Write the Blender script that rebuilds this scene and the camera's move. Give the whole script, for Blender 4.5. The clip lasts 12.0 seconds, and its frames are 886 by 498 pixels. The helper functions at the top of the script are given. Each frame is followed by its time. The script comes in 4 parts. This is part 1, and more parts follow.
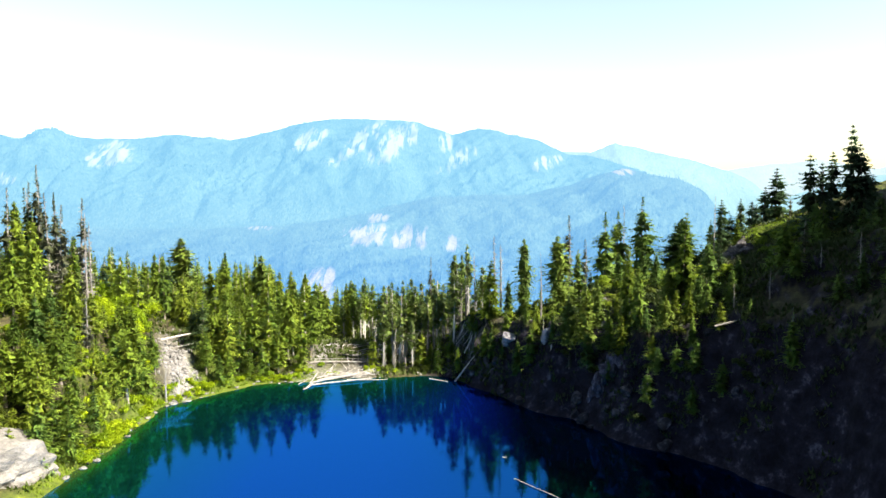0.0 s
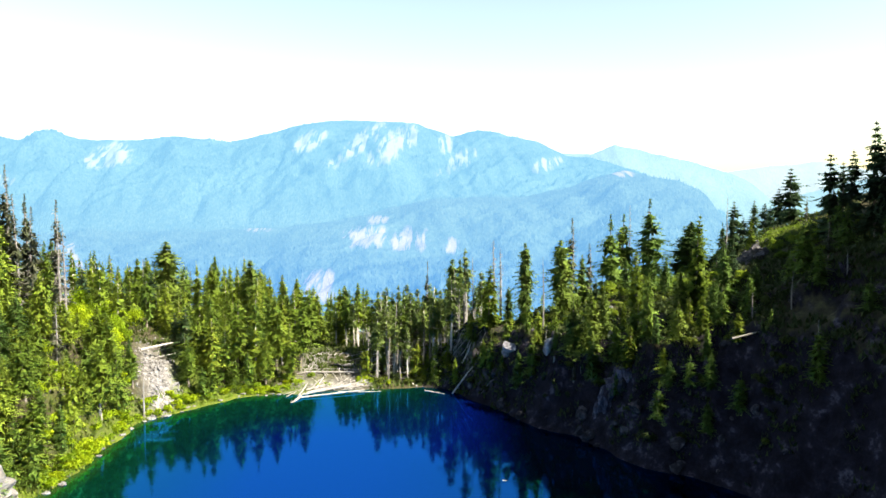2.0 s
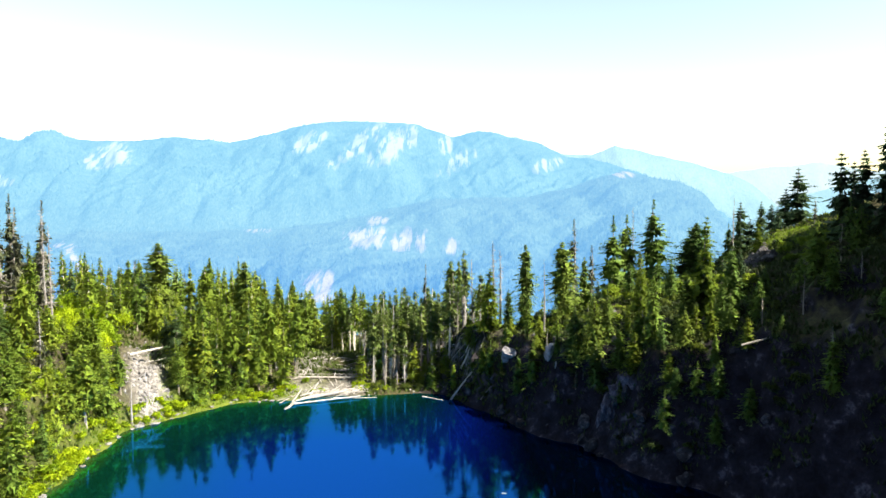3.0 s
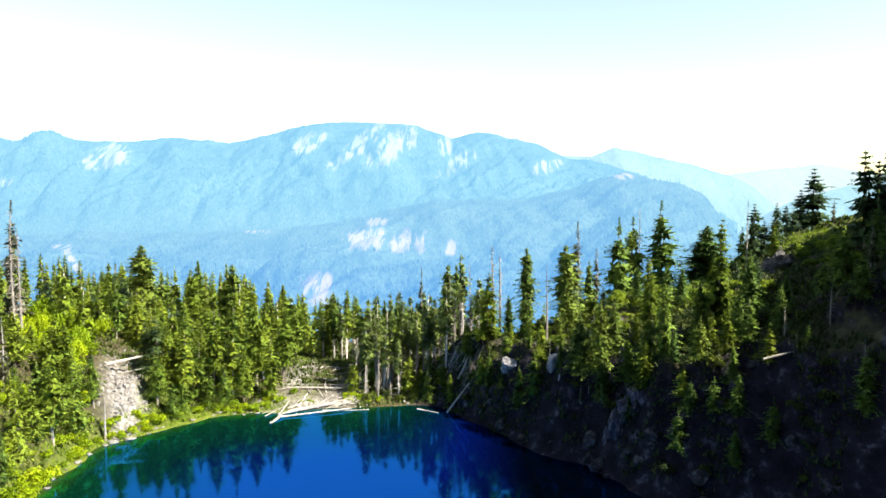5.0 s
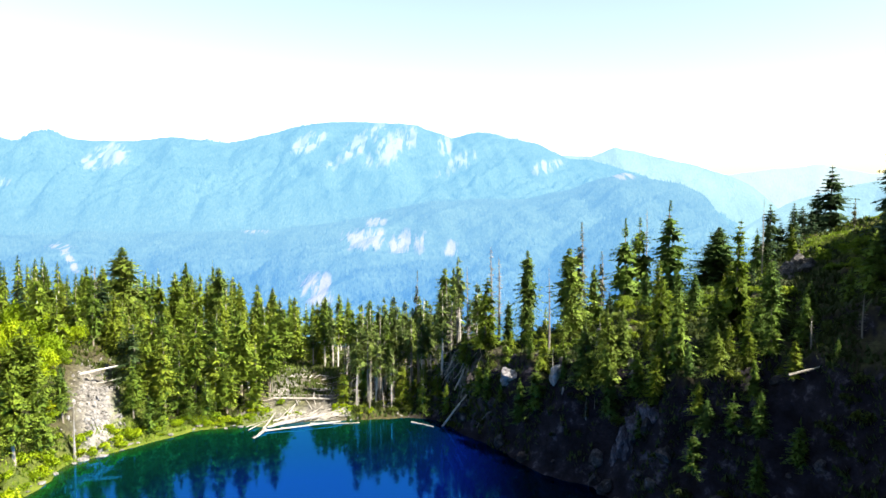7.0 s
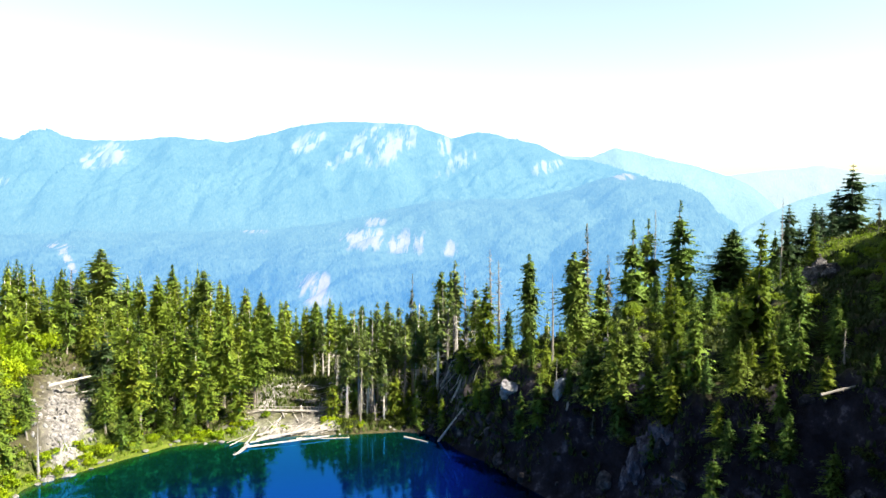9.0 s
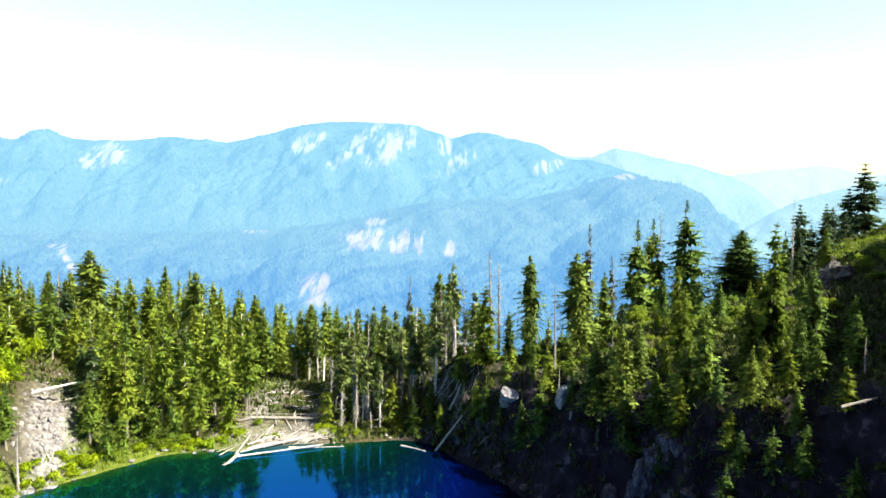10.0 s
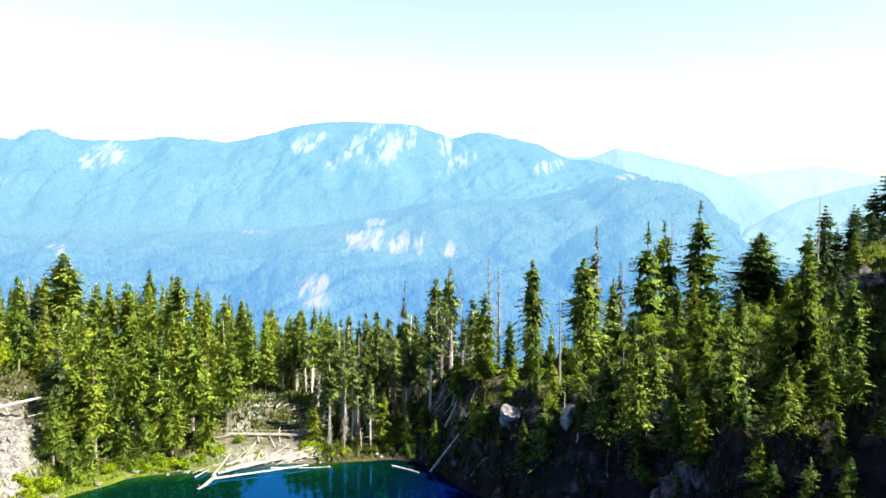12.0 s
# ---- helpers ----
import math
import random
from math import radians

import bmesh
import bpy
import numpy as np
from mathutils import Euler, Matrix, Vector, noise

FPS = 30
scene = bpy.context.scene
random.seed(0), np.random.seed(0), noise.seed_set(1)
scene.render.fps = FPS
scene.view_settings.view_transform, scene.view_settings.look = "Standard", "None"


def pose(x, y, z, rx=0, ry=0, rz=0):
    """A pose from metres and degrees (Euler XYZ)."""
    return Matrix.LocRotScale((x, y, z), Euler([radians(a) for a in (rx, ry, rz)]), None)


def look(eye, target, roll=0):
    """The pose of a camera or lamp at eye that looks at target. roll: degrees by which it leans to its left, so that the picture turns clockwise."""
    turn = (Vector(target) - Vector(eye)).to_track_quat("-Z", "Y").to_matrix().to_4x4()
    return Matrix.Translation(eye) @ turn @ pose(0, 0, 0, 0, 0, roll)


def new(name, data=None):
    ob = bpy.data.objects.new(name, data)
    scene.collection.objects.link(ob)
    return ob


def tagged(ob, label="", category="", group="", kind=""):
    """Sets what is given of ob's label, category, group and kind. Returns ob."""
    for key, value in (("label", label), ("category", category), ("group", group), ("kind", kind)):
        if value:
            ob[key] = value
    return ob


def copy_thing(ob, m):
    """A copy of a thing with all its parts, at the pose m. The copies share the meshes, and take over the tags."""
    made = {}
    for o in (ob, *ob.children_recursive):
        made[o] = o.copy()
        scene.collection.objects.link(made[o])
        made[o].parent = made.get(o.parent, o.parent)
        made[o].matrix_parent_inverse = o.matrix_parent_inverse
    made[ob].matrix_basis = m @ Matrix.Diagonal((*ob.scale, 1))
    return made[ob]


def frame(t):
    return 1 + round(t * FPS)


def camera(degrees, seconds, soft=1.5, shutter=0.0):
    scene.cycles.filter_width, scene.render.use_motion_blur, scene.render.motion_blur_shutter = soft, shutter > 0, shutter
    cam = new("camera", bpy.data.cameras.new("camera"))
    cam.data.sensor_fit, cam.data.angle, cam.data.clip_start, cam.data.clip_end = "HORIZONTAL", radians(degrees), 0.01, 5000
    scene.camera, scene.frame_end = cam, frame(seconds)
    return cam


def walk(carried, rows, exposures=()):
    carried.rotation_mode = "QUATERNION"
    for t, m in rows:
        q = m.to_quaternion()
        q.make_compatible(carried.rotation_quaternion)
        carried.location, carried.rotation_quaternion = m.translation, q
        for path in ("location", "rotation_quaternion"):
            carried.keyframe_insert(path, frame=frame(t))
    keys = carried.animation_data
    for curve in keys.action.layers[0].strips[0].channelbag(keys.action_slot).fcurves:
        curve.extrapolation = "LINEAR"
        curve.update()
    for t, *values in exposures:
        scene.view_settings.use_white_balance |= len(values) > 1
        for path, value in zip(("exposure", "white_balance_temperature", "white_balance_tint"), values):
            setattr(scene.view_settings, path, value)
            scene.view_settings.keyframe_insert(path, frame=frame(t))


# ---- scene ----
cam = camera(66.0, 12.0, soft=1.5)
METRES, EYE, TILT, LEAN, TURN = 62.0, 49.7, -3.9, 0.0, 0.0
ROWS = [
    (0.0, 0.00000, 0.0000, 0.00000, 0.000, 0.000, -0.000),
    (0.5, 0.00313, 0.0411, 0.00289, -0.008, 0.040, -0.010),
    (1.0, 0.00610, 0.0821, 0.00618, -0.016, 0.072, -0.020),
    (1.5, 0.01059, 0.1235, 0.00922, -0.000, 0.112, -0.020),
    (2.0, 0.01428, 0.1642, 0.01179, -0.008, 0.152, -0.030),
    (2.5, 0.01837, 0.2051, 0.01428, -0.008, 0.192, -0.040),
    (3.0, 0.02278, 0.2457, 0.01668, 0.000, 0.225, -0.050),
    (5.0, 0.03513, 0.4060, 0.02607, -0.048, 0.337, -0.160),
    (5.5, 0.03898, 0.4462, 0.02895, -0.048, 0.337, -0.160),
    (6.0, 0.04299, 0.4866, 0.03120, -0.056, 0.353, -0.190),
    (6.5, 0.04676, 0.5269, 0.03465, -0.056, 0.345, -0.200),
    (7.0, 0.05093, 0.5678, 0.03769, -0.056, 0.337, -0.210),
    (9.0, 0.06480, 0.7317, 0.04828, -0.080, 0.353, -0.320),
    (9.5, 0.06825, 0.7739, 0.05133, -0.080, 0.353, -0.320),
    (10.0, 0.07186, 0.8163, 0.05454, -0.072, 0.353, -0.320),
    (10.5, 0.07587, 0.8593, 0.05742, -0.064, 0.377, -0.340),
    (11.0, 0.07956, 0.9023, 0.06071, -0.064, 0.385, -0.330),
    (11.5, 0.08381, 0.9462, 0.06408, -0.056, 0.385, -0.350),
    (12.0, 0.08758, 0.9903, 0.06753, -0.048, 0.377, -0.350),
]
walk(cam, [(t, pose(0, 0, EYE, TILT, LEAN, TURN) @ pose(METRES * x, METRES * y, METRES * z, 90 + pitch, roll, yaw)) for t, x, y, z, yaw, pitch, roll in ROWS],
     exposures=[(0.0, 2.0, 7100, 10)])

# ---- light ----
SUN_AZ, SUN_EL = 118.0, 46.0      # degrees clockwise from ahead (+y), and above the horizon
world = bpy.data.worlds.new("daylight")
scene.world = world
world.use_nodes = True
wn = world.node_tree.nodes
sky = wn.new("ShaderNodeTexSky")
sky.sky_type = "NISHITA"
sky.sun_disc = False
sky.sun_elevation = radians(SUN_EL)
sky.sun_rotation = radians(SUN_AZ)
sky.altitude = 300
sky.air_density, sky.dust_density, sky.ozone_density = 1.55, 0.2, 0.1
wn["Background"].inputs["Strength"].default_value = 0.061
world.node_tree.links.new(sky.outputs["Color"], wn["Background"].inputs["Color"])

sun_data = bpy.data.lights.new("sun", "SUN")
sun_data.energy, sun_data.angle, sun_data.color = 5.0, radians(0.5), (1.0, 0.94, 0.80)
sun_way = Vector((math.sin(radians(SUN_AZ)) * math.cos(radians(SUN_EL)), math.cos(radians(SUN_AZ)) * math.cos(radians(SUN_EL)), math.sin(radians(SUN_EL))))
sun = new("sun", sun_data)
sun.matrix_world = look((0, 0, 300), Vector((0, 0, 300)) - sun_way)

rng = np.random.default_rng(7)


# ---- materials ----
def material(name, roughness=0.8, specular=0.3):
    m = bpy.data.materials.new(name)
    m.use_nodes = True
    b = m.node_tree.nodes["Principled BSDF"]
    b.inputs["Roughness"].default_value = roughness
    b.inputs["Specular IOR Level"].default_value = specular
    return m, m.node_tree.nodes, m.node_tree.links, b


def ramp(nodes, links, source, stops):
    r = nodes.new("ShaderNodeValToRGB")
    while len(r.color_ramp.elements) < len(stops):
        r.color_ramp.elements.new(0.5)
    for e, (p, c) in zip(r.color_ramp.elements, stops):
        e.position, e.color = p, (*c, 1)
    links.new(source, r.inputs["Fac"])
    return r.outputs["Color"]


def noise_tex(nodes, links, scale, detail=4.0, rough=0.55, coord="Object"):
    tc = nodes.new("ShaderNodeTexCoord")
    n = nodes.new("ShaderNodeTexNoise")
    n.inputs["Scale"].default_value, n.inputs["Detail"].default_value, n.inputs["Roughness"].default_value = scale, detail, rough
    links.new(tc.outputs[coord], n.inputs["Vector"])
    return n.outputs["Fac"]


def mix(nodes, links, fac, a, b, mode="MIX"):
    m = nodes.new("ShaderNodeMix")
    m.data_type, m.blend_type = "RGBA", mode
    for key, v in ((0, fac), (6, a), (7, b)):
        if isinstance(v, bpy.types.NodeSocket):
            links.new(v, m.inputs[key])
        else:
            m.inputs[key].default_value = v if key == 0 else (*v, 1)
    return m.outputs[2]


def bump(nodes, links, bsdf, height, strength, distance):
    b = nodes.new("ShaderNodeBump")
    b.inputs["Strength"].default_value, b.inputs["Distance"].default_value = strength, distance
    links.new(height, b.inputs["Height"])
    links.new(b.outputs["Normal"], bsdf.inputs["Normal"])


def attribute(nodes, name):
    a = nodes.new("ShaderNodeAttribute")
    a.attribute_name = name
    return a.outputs["Fac"]


def foliage_material(name, dark, mid, light, through_light=0.42, tone=""):
    m, n, l, b = material(name, 0.65, 0.2)
    info, geo = n.new("ShaderNodeObjectInfo"), n.new("ShaderNodeNewGeometry")
    tree_tone = ramp(n, l, attribute(n, tone) if tone else info.outputs["Random"], [(0.0, dark), (0.45, mid), (1.0, light)])
    leaf_tone = ramp(n, l, geo.outputs["Random Per Island"], [(0.0, (0.84, 0.85, 0.84)), (0.5, (0.97, 0.97, 0.97)), (1.0, (1.12, 1.10, 1.04))])
    col = mix(n, l, 1.0, tree_tone, leaf_tone, "MULTIPLY")
    l.new(col, b.inputs["Base Color"])
    tr, ms = n.new("ShaderNodeBsdfTranslucent"), n.new("ShaderNodeMixShader")
    l.new(col, tr.inputs["Color"])
    ms.inputs[0].default_value = through_light
    l.new(b.outputs[0], ms.inputs[1])
    l.new(tr.outputs[0], ms.inputs[2])
    l.new(ms.outputs[0], n["Material Output"].inputs["Surface"])
    return m


def bark_material(name, dark, light, scale=3.0):
    m, n, l, b = material(name, 0.9, 0.2)
    f = noise_tex(n, l, scale, 6)
    info = n.new("ShaderNodeObjectInfo")
    tone = ramp(n, l, info.outputs["Random"], [(0.0, (0.7, 0.7, 0.7)), (1.0, (1.2, 1.2, 1.2))])
    l.new(mix(n, l, 1.0, ramp(n, l, f, [(0.3, dark), (0.7, light)]), tone, "MULTIPLY"), b.inputs["Base Color"])
    bump(n, l, b, f, 0.6, 0.1)
    return m


def rock_material(name, dark, mid, light, scale=0.25):
    m, n, l, b = material(name, 0.9, 0.25)
    f, g = noise_tex(n, l, scale, 8, 0.65), noise_tex(n, l, scale * 9, 5, 0.6)
    base = ramp(n, l, f, [(0.3, dark), (0.5, mid), (0.72, light)])
    l.new(mix(n, l, 0.7, base, ramp(n, l, g, [(0.3, (0.55, 0.55, 0.55)), (0.65, (1.15, 1.15, 1.15))]), "MULTIPLY"), b.inputs["Base Color"])
    bump(n, l, b, g, 0.8, 0.4)
    return m


NEEDLES = foliage_material("conifer_needles", (0.110, 0.188, 0.028), (0.178, 0.268, 0.030), (0.265, 0.348, 0.038), 0.22)
WOOD_NEEDLES = foliage_material("woodland_needles", (0.110, 0.188, 0.028), (0.178, 0.268, 0.030), (0.265, 0.348, 0.038), 0.22, "tone")
NEEDLES_DARK = foliage_material("dark_fir_needles", (0.036, 0.075, 0.045), (0.052, 0.100, 0.045), (0.075, 0.130, 0.045), 0.28)
NEEDLES_MID = foliage_material("deep_green_needles", (0.078, 0.150, 0.036), (0.114, 0.202, 0.038), (0.170, 0.265, 0.040), 0.22)
NEEDLES_OLIVE = foliage_material("olive_fir_needles", (0.108, 0.180, 0.038), (0.142, 0.220, 0.040), (0.188, 0.268, 0.042), 0.22)
NEEDLES_BRIGHT = foliage_material("bright_hemlock_needles", (0.12, 0.19, 0.022), (0.15, 0.22, 0.022), (0.18, 0.24, 0.026))
NEEDLES_GREY = foliage_material("grey_green_needles", (0.105, 0.168, 0.046), (0.145, 0.212, 0.056), (0.195, 0.262, 0.064), 0.24)
NEEDLES_DRY = foliage_material("dry_olive_needles", (0.065, 0.085, 0.04), (0.09, 0.108, 0.055), (0.12, 0.130, 0.08), 0.25)
LEAVES = foliage_material("shrub_leaves", (0.19, 0.31, 0.014), (0.30, 0.43, 0.014), (0.42, 0.54, 0.018), 0.50)
BARK = bark_material("grey_brown_bark", (0.10, 0.085, 0.075), (0.34, 0.30, 0.27))
PALE_BARK = bark_material("pale_grey_bark", (0.25, 0.235, 0.22), (0.54, 0.51, 0.48))
DEADWOOD = bark_material("weathered_deadwood", (0.13, 0.120, 0.112), (0.31, 0.290, 0.275))
DRIFTWOOD = bark_material("bleached_driftwood", (0.19, 0.18, 0.17), (0.45, 0.43, 0.41), 1.5)
PALE_ROCK = rock_material("pale_granite", (0.085, 0.081, 0.083), (0.20, 0.194, 0.196), (0.34, 0.332, 0.335))
GREY_ROCK = rock_material("dark_grey_rock", (0.018, 0.017, 0.019), (0.055, 0.052, 0.057), (0.17, 0.163, 0.17), 1.8)

# forest floor, grass and rock on one sheet, told apart by slope and by growth
GROUND, n, l, b = material("mountain_ground", 0.95, 0.15)
f1, f2 = noise_tex(n, l, 0.06, 6, 0.6), noise_tex(n, l, 0.9, 6, 0.65)
soil = ramp(n, l, f2, [(0.3, (0.020, 0.018, 0.012)), (0.55, (0.055, 0.050, 0.025)), (0.75, (0.09, 0.10, 0.03))])
green = ramp(n, l, f2, [(0.3, (0.04, 0.060, 0.012)), (0.6, (0.10, 0.13, 0.018)), (0.8, (0.17, 0.19, 0.03))])
# near-black stone: the cliff's deep shade is put into its colour
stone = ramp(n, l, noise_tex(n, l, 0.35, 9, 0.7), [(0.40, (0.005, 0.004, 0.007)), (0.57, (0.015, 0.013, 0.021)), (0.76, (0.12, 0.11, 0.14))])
scree = ramp(n, l, f2, [(0.3, (0.06, 0.057, 0.058)), (0.5, (0.17, 0.163, 0.164)), (0.7, (0.32, 0.31, 0.31))])
col = mix(n, l, attribute(n, "grass"), soil, green)
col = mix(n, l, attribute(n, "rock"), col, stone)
col = mix(n, l, attribute(n, "scree"), col, scree)
l.new(col, b.inputs["Base Color"])
bump(n, l, b, f2, 0.8, 0.6)

# the lake: clear deep water, green over its shallow bed
WATER, n, l, b = material("lake_water", 0.5, 0.0)
# blue and black stops stand in for reflected sky and the dark cliff
l.new(ramp(n, l, attribute(n, "depth_and_shade"), [(0.0, (0.03, 0.052, 0.011)), (0.03, (0.0045, 0.028, 0.0045)), (0.10, (0.0004, 0.015, 0.008)), (0.4, (0.0002, 0.007, 0.010)), (0.74, (0.0001, 0.0026, 0.050)), (1.0, (0.0001, 0.0004, 0.0012))]), b.inputs["Base Color"])
gloss, fres, ms = n.new("ShaderNodeBsdfGlossy"), n.new("ShaderNodeFresnel"), n.new("ShaderNodeMixShader")
gloss.inputs["Color"].default_value, gloss.inputs["Roughness"].default_value, fres.inputs["IOR"].default_value = (0.006, 0.33, 1.0, 1), 0.036, 4.2
bump(n, l, gloss, noise_tex(n, l, 1.2, 3), 0.12, 0.05)
l.new(fres.outputs[0], ms.inputs[0])
l.new(b.outputs[0], ms.inputs[1])
l.new(gloss.outputs[0], ms.inputs[2])
l.new(ms.outputs[0], n["Material Output"].inputs["Surface"])


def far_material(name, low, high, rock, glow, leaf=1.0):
    """Far hills behind many kilometres of lit air; blue haze painted on as emission."""
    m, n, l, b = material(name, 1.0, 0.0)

    def stretched(scale, tall, detail, deep=0.5):
        tc, mp, nz = n.new("ShaderNodeTexCoord"), n.new("ShaderNodeMapping"), n.new("ShaderNodeTexNoise")
        mp.inputs["Scale"].default_value = (scale, scale * deep, scale * tall)
        nz.inputs["Scale"].default_value, nz.inputs["Detail"].default_value, nz.inputs["Roughness"].default_value = 1.0, detail, 0.65
        l.new(tc.outputs["Object"], mp.inputs["Vector"])
        l.new(mp.outputs["Vector"], nz.inputs["Vector"])
        return nz.outputs["Fac"]
    f, g = stretched(0.11, 0.40, 4), noise_tex(n, l, 0.0035, 6, 0.6)
    tree = ramp(n, l, f, [(0.36, (0.030 * leaf, 0.045 * leaf, 0.030 * leaf)), (0.66, (0.062 * leaf, 0.088 * leaf, 0.053 * leaf))])
    tree = mix(n, l, 0.8, tree, ramp(n, l, g, [(0.3, (0.65, 0.68, 0.7)), (0.7, (1.25, 1.22, 1.18))]), "MULTIPLY")
    each = n.new("ShaderNodeNewGeometry")
    tree = mix(n, l, 1.0, tree, ramp(n, l, each.outputs["Random Per Island"], [(0.0, (0.55, 0.56, 0.58)), (1.0, (1.05, 1.04, 1.02))]), "MULTIPLY")
    hard = n.new("ShaderNodeMath")
    hard.operation = "MULTIPLY"
    l.new(attribute(n, "bare"), hard.inputs[0])
    l.new(ramp(n, l, stretched(0.036, 0.22, 6, 0.05), [(0.40, (0.0, 0.0, 0.0)), (0.60, (1.0, 1.0, 1.0))]), hard.inputs[1])
    cliff = ramp(n, l, hard.outputs[0], [(0.22, (0.0, 0.0, 0.0)), (0.62, (1.0, 1.0, 1.0))])
    l.new(mix(n, l, cliff, tree, rock), b.inputs["Base Color"])
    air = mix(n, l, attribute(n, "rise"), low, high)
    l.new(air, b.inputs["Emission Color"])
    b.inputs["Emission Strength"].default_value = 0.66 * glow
    bump(n, l, b, f, 0.55, 12.0)
    return m


# ---- meshes ----
def mesh_object(name, verts, faces, mat, parent=None, label="", smooth=False, normals=None):
    """One mesh. normals: how each point's surface faces, for leafy masses that shade as a whole."""
    me = bpy.data.meshes.new(name)
    me.from_pydata([tuple(v) for v in verts], [], [tuple(int(i) for i in f) for f in faces])
    me.materials.append(mat)
    if smooth or normals is not None:
        me.polygons.foreach_set("use_smooth", [True] * len(me.polygons))
    if normals is not None:
        me.normals_split_custom_set_from_vertices([tuple(v) for v in normals])
    ob = new(name, me)
    if parent:
        ob.parent = parent
    return tagged(ob, label)


def grid_faces(rows, cols):
    i = np.arange(rows * cols).reshape(rows, cols)
    return np.stack([i[:-1, :-1], i[:-1, 1:], i[1:, 1:], i[1:, :-1]], -1).reshape(-1, 4)


def set_attribute(ob, name, values):
    a = ob.data.attributes.new(name, "FLOAT", "POINT")
    a.data.foreach_set("value", np.asarray(values, dtype=np.float32).ravel())


def lattice(x, y, seed):
    """Smooth value noise on arrays, 0 to 1."""
    xi, yi = np.floor(x), np.floor(y)
    fx, fy = x - xi, y - yi
    fx, fy = fx * fx * (3 - 2 * fx), fy * fy * (3 - 2 * fy)

    def corner(a, b):
        v = np.sin(a * 127.1 + b * 311.7 + seed * 74.7) * 43758.5453
        return v - np.floor(v)
    low = corner(xi, yi) * (1 - fx) + corner(xi + 1, yi) * fx
    high = corner(xi, yi + 1) * (1 - fx) + corner(xi + 1, yi + 1) * fx
    return low * (1 - fy) + high * fy


def fbm(x, y, scale, octaves=4, seed=0.0):
    """Fractal noise on arrays, about -1 to 1; scale is the size of its largest forms."""
    x, y = np.asarray(x, dtype=float), np.asarray(y, dtype=float)
    out, amp, k = np.zeros(np.broadcast(x, y).shape), 1.0, 1.6 / scale
    for o in range(octaves):
        c, n_ = math.cos(o * 1.3 + seed), math.sin(o * 1.3 + seed)
        out = out + amp * (2 * lattice((x * c - y * n_) * k + 17 * o, (x * n_ + y * c) * k + 31 * o, seed + o) - 1)
        amp, k = amp * 0.5, k * 2.07
    return out


def smooth(a, b, x):
    t = np.clip((np.asarray(x, dtype=float) - a) / (b - a), 0, 1)
    return t * t * (3 - 2 * t)


# ---- the basin ----
SHORE = [(-67.8, 112), (-66.5, 134), (-67.8, 149), (-68.4, 161), (-61.6, 171.5), (-52, 183.5), (-42, 186), (-31, 188), (-16, 191), (-6, 193.5), (1, 191.5), (9.9, 178.6),
         (18.8, 163.5), (29.7, 153), (32.5, 147), (39.4, 136.4), (47.6, 131.4), (55.4, 119.3), (59, 112), (64, 90), (62, 40), (48, -20), (20, -60), (-25, -60), (-55, -25), (-74, 40), (-72, 90)]


def shore_distance(x, y):
    """Metres from the shoreline: positive on land, negative in the lake."""
    x, y = np.asarray(x, dtype=float), np.asarray(y, dtype=float)
    best, inside = np.full(x.shape, 1e9), np.zeros(x.shape, bool)
    for (ax, ay), (bx, by) in zip(SHORE, SHORE[1:] + SHORE[:1]):
        dx, dy = bx - ax, by - ay
        t = np.clip(((x - ax) * dx + (y - ay) * dy) / (dx * dx + dy * dy), 0, 1)
        best = np.minimum(best, np.hypot(x - ax - t * dx, y - ay - t * dy))
        if dy:
            inside ^= ((ay > y) != (by > y)) & (x < dx * (y - ay) / dy + ax)
    return np.where(inside, -best, best)


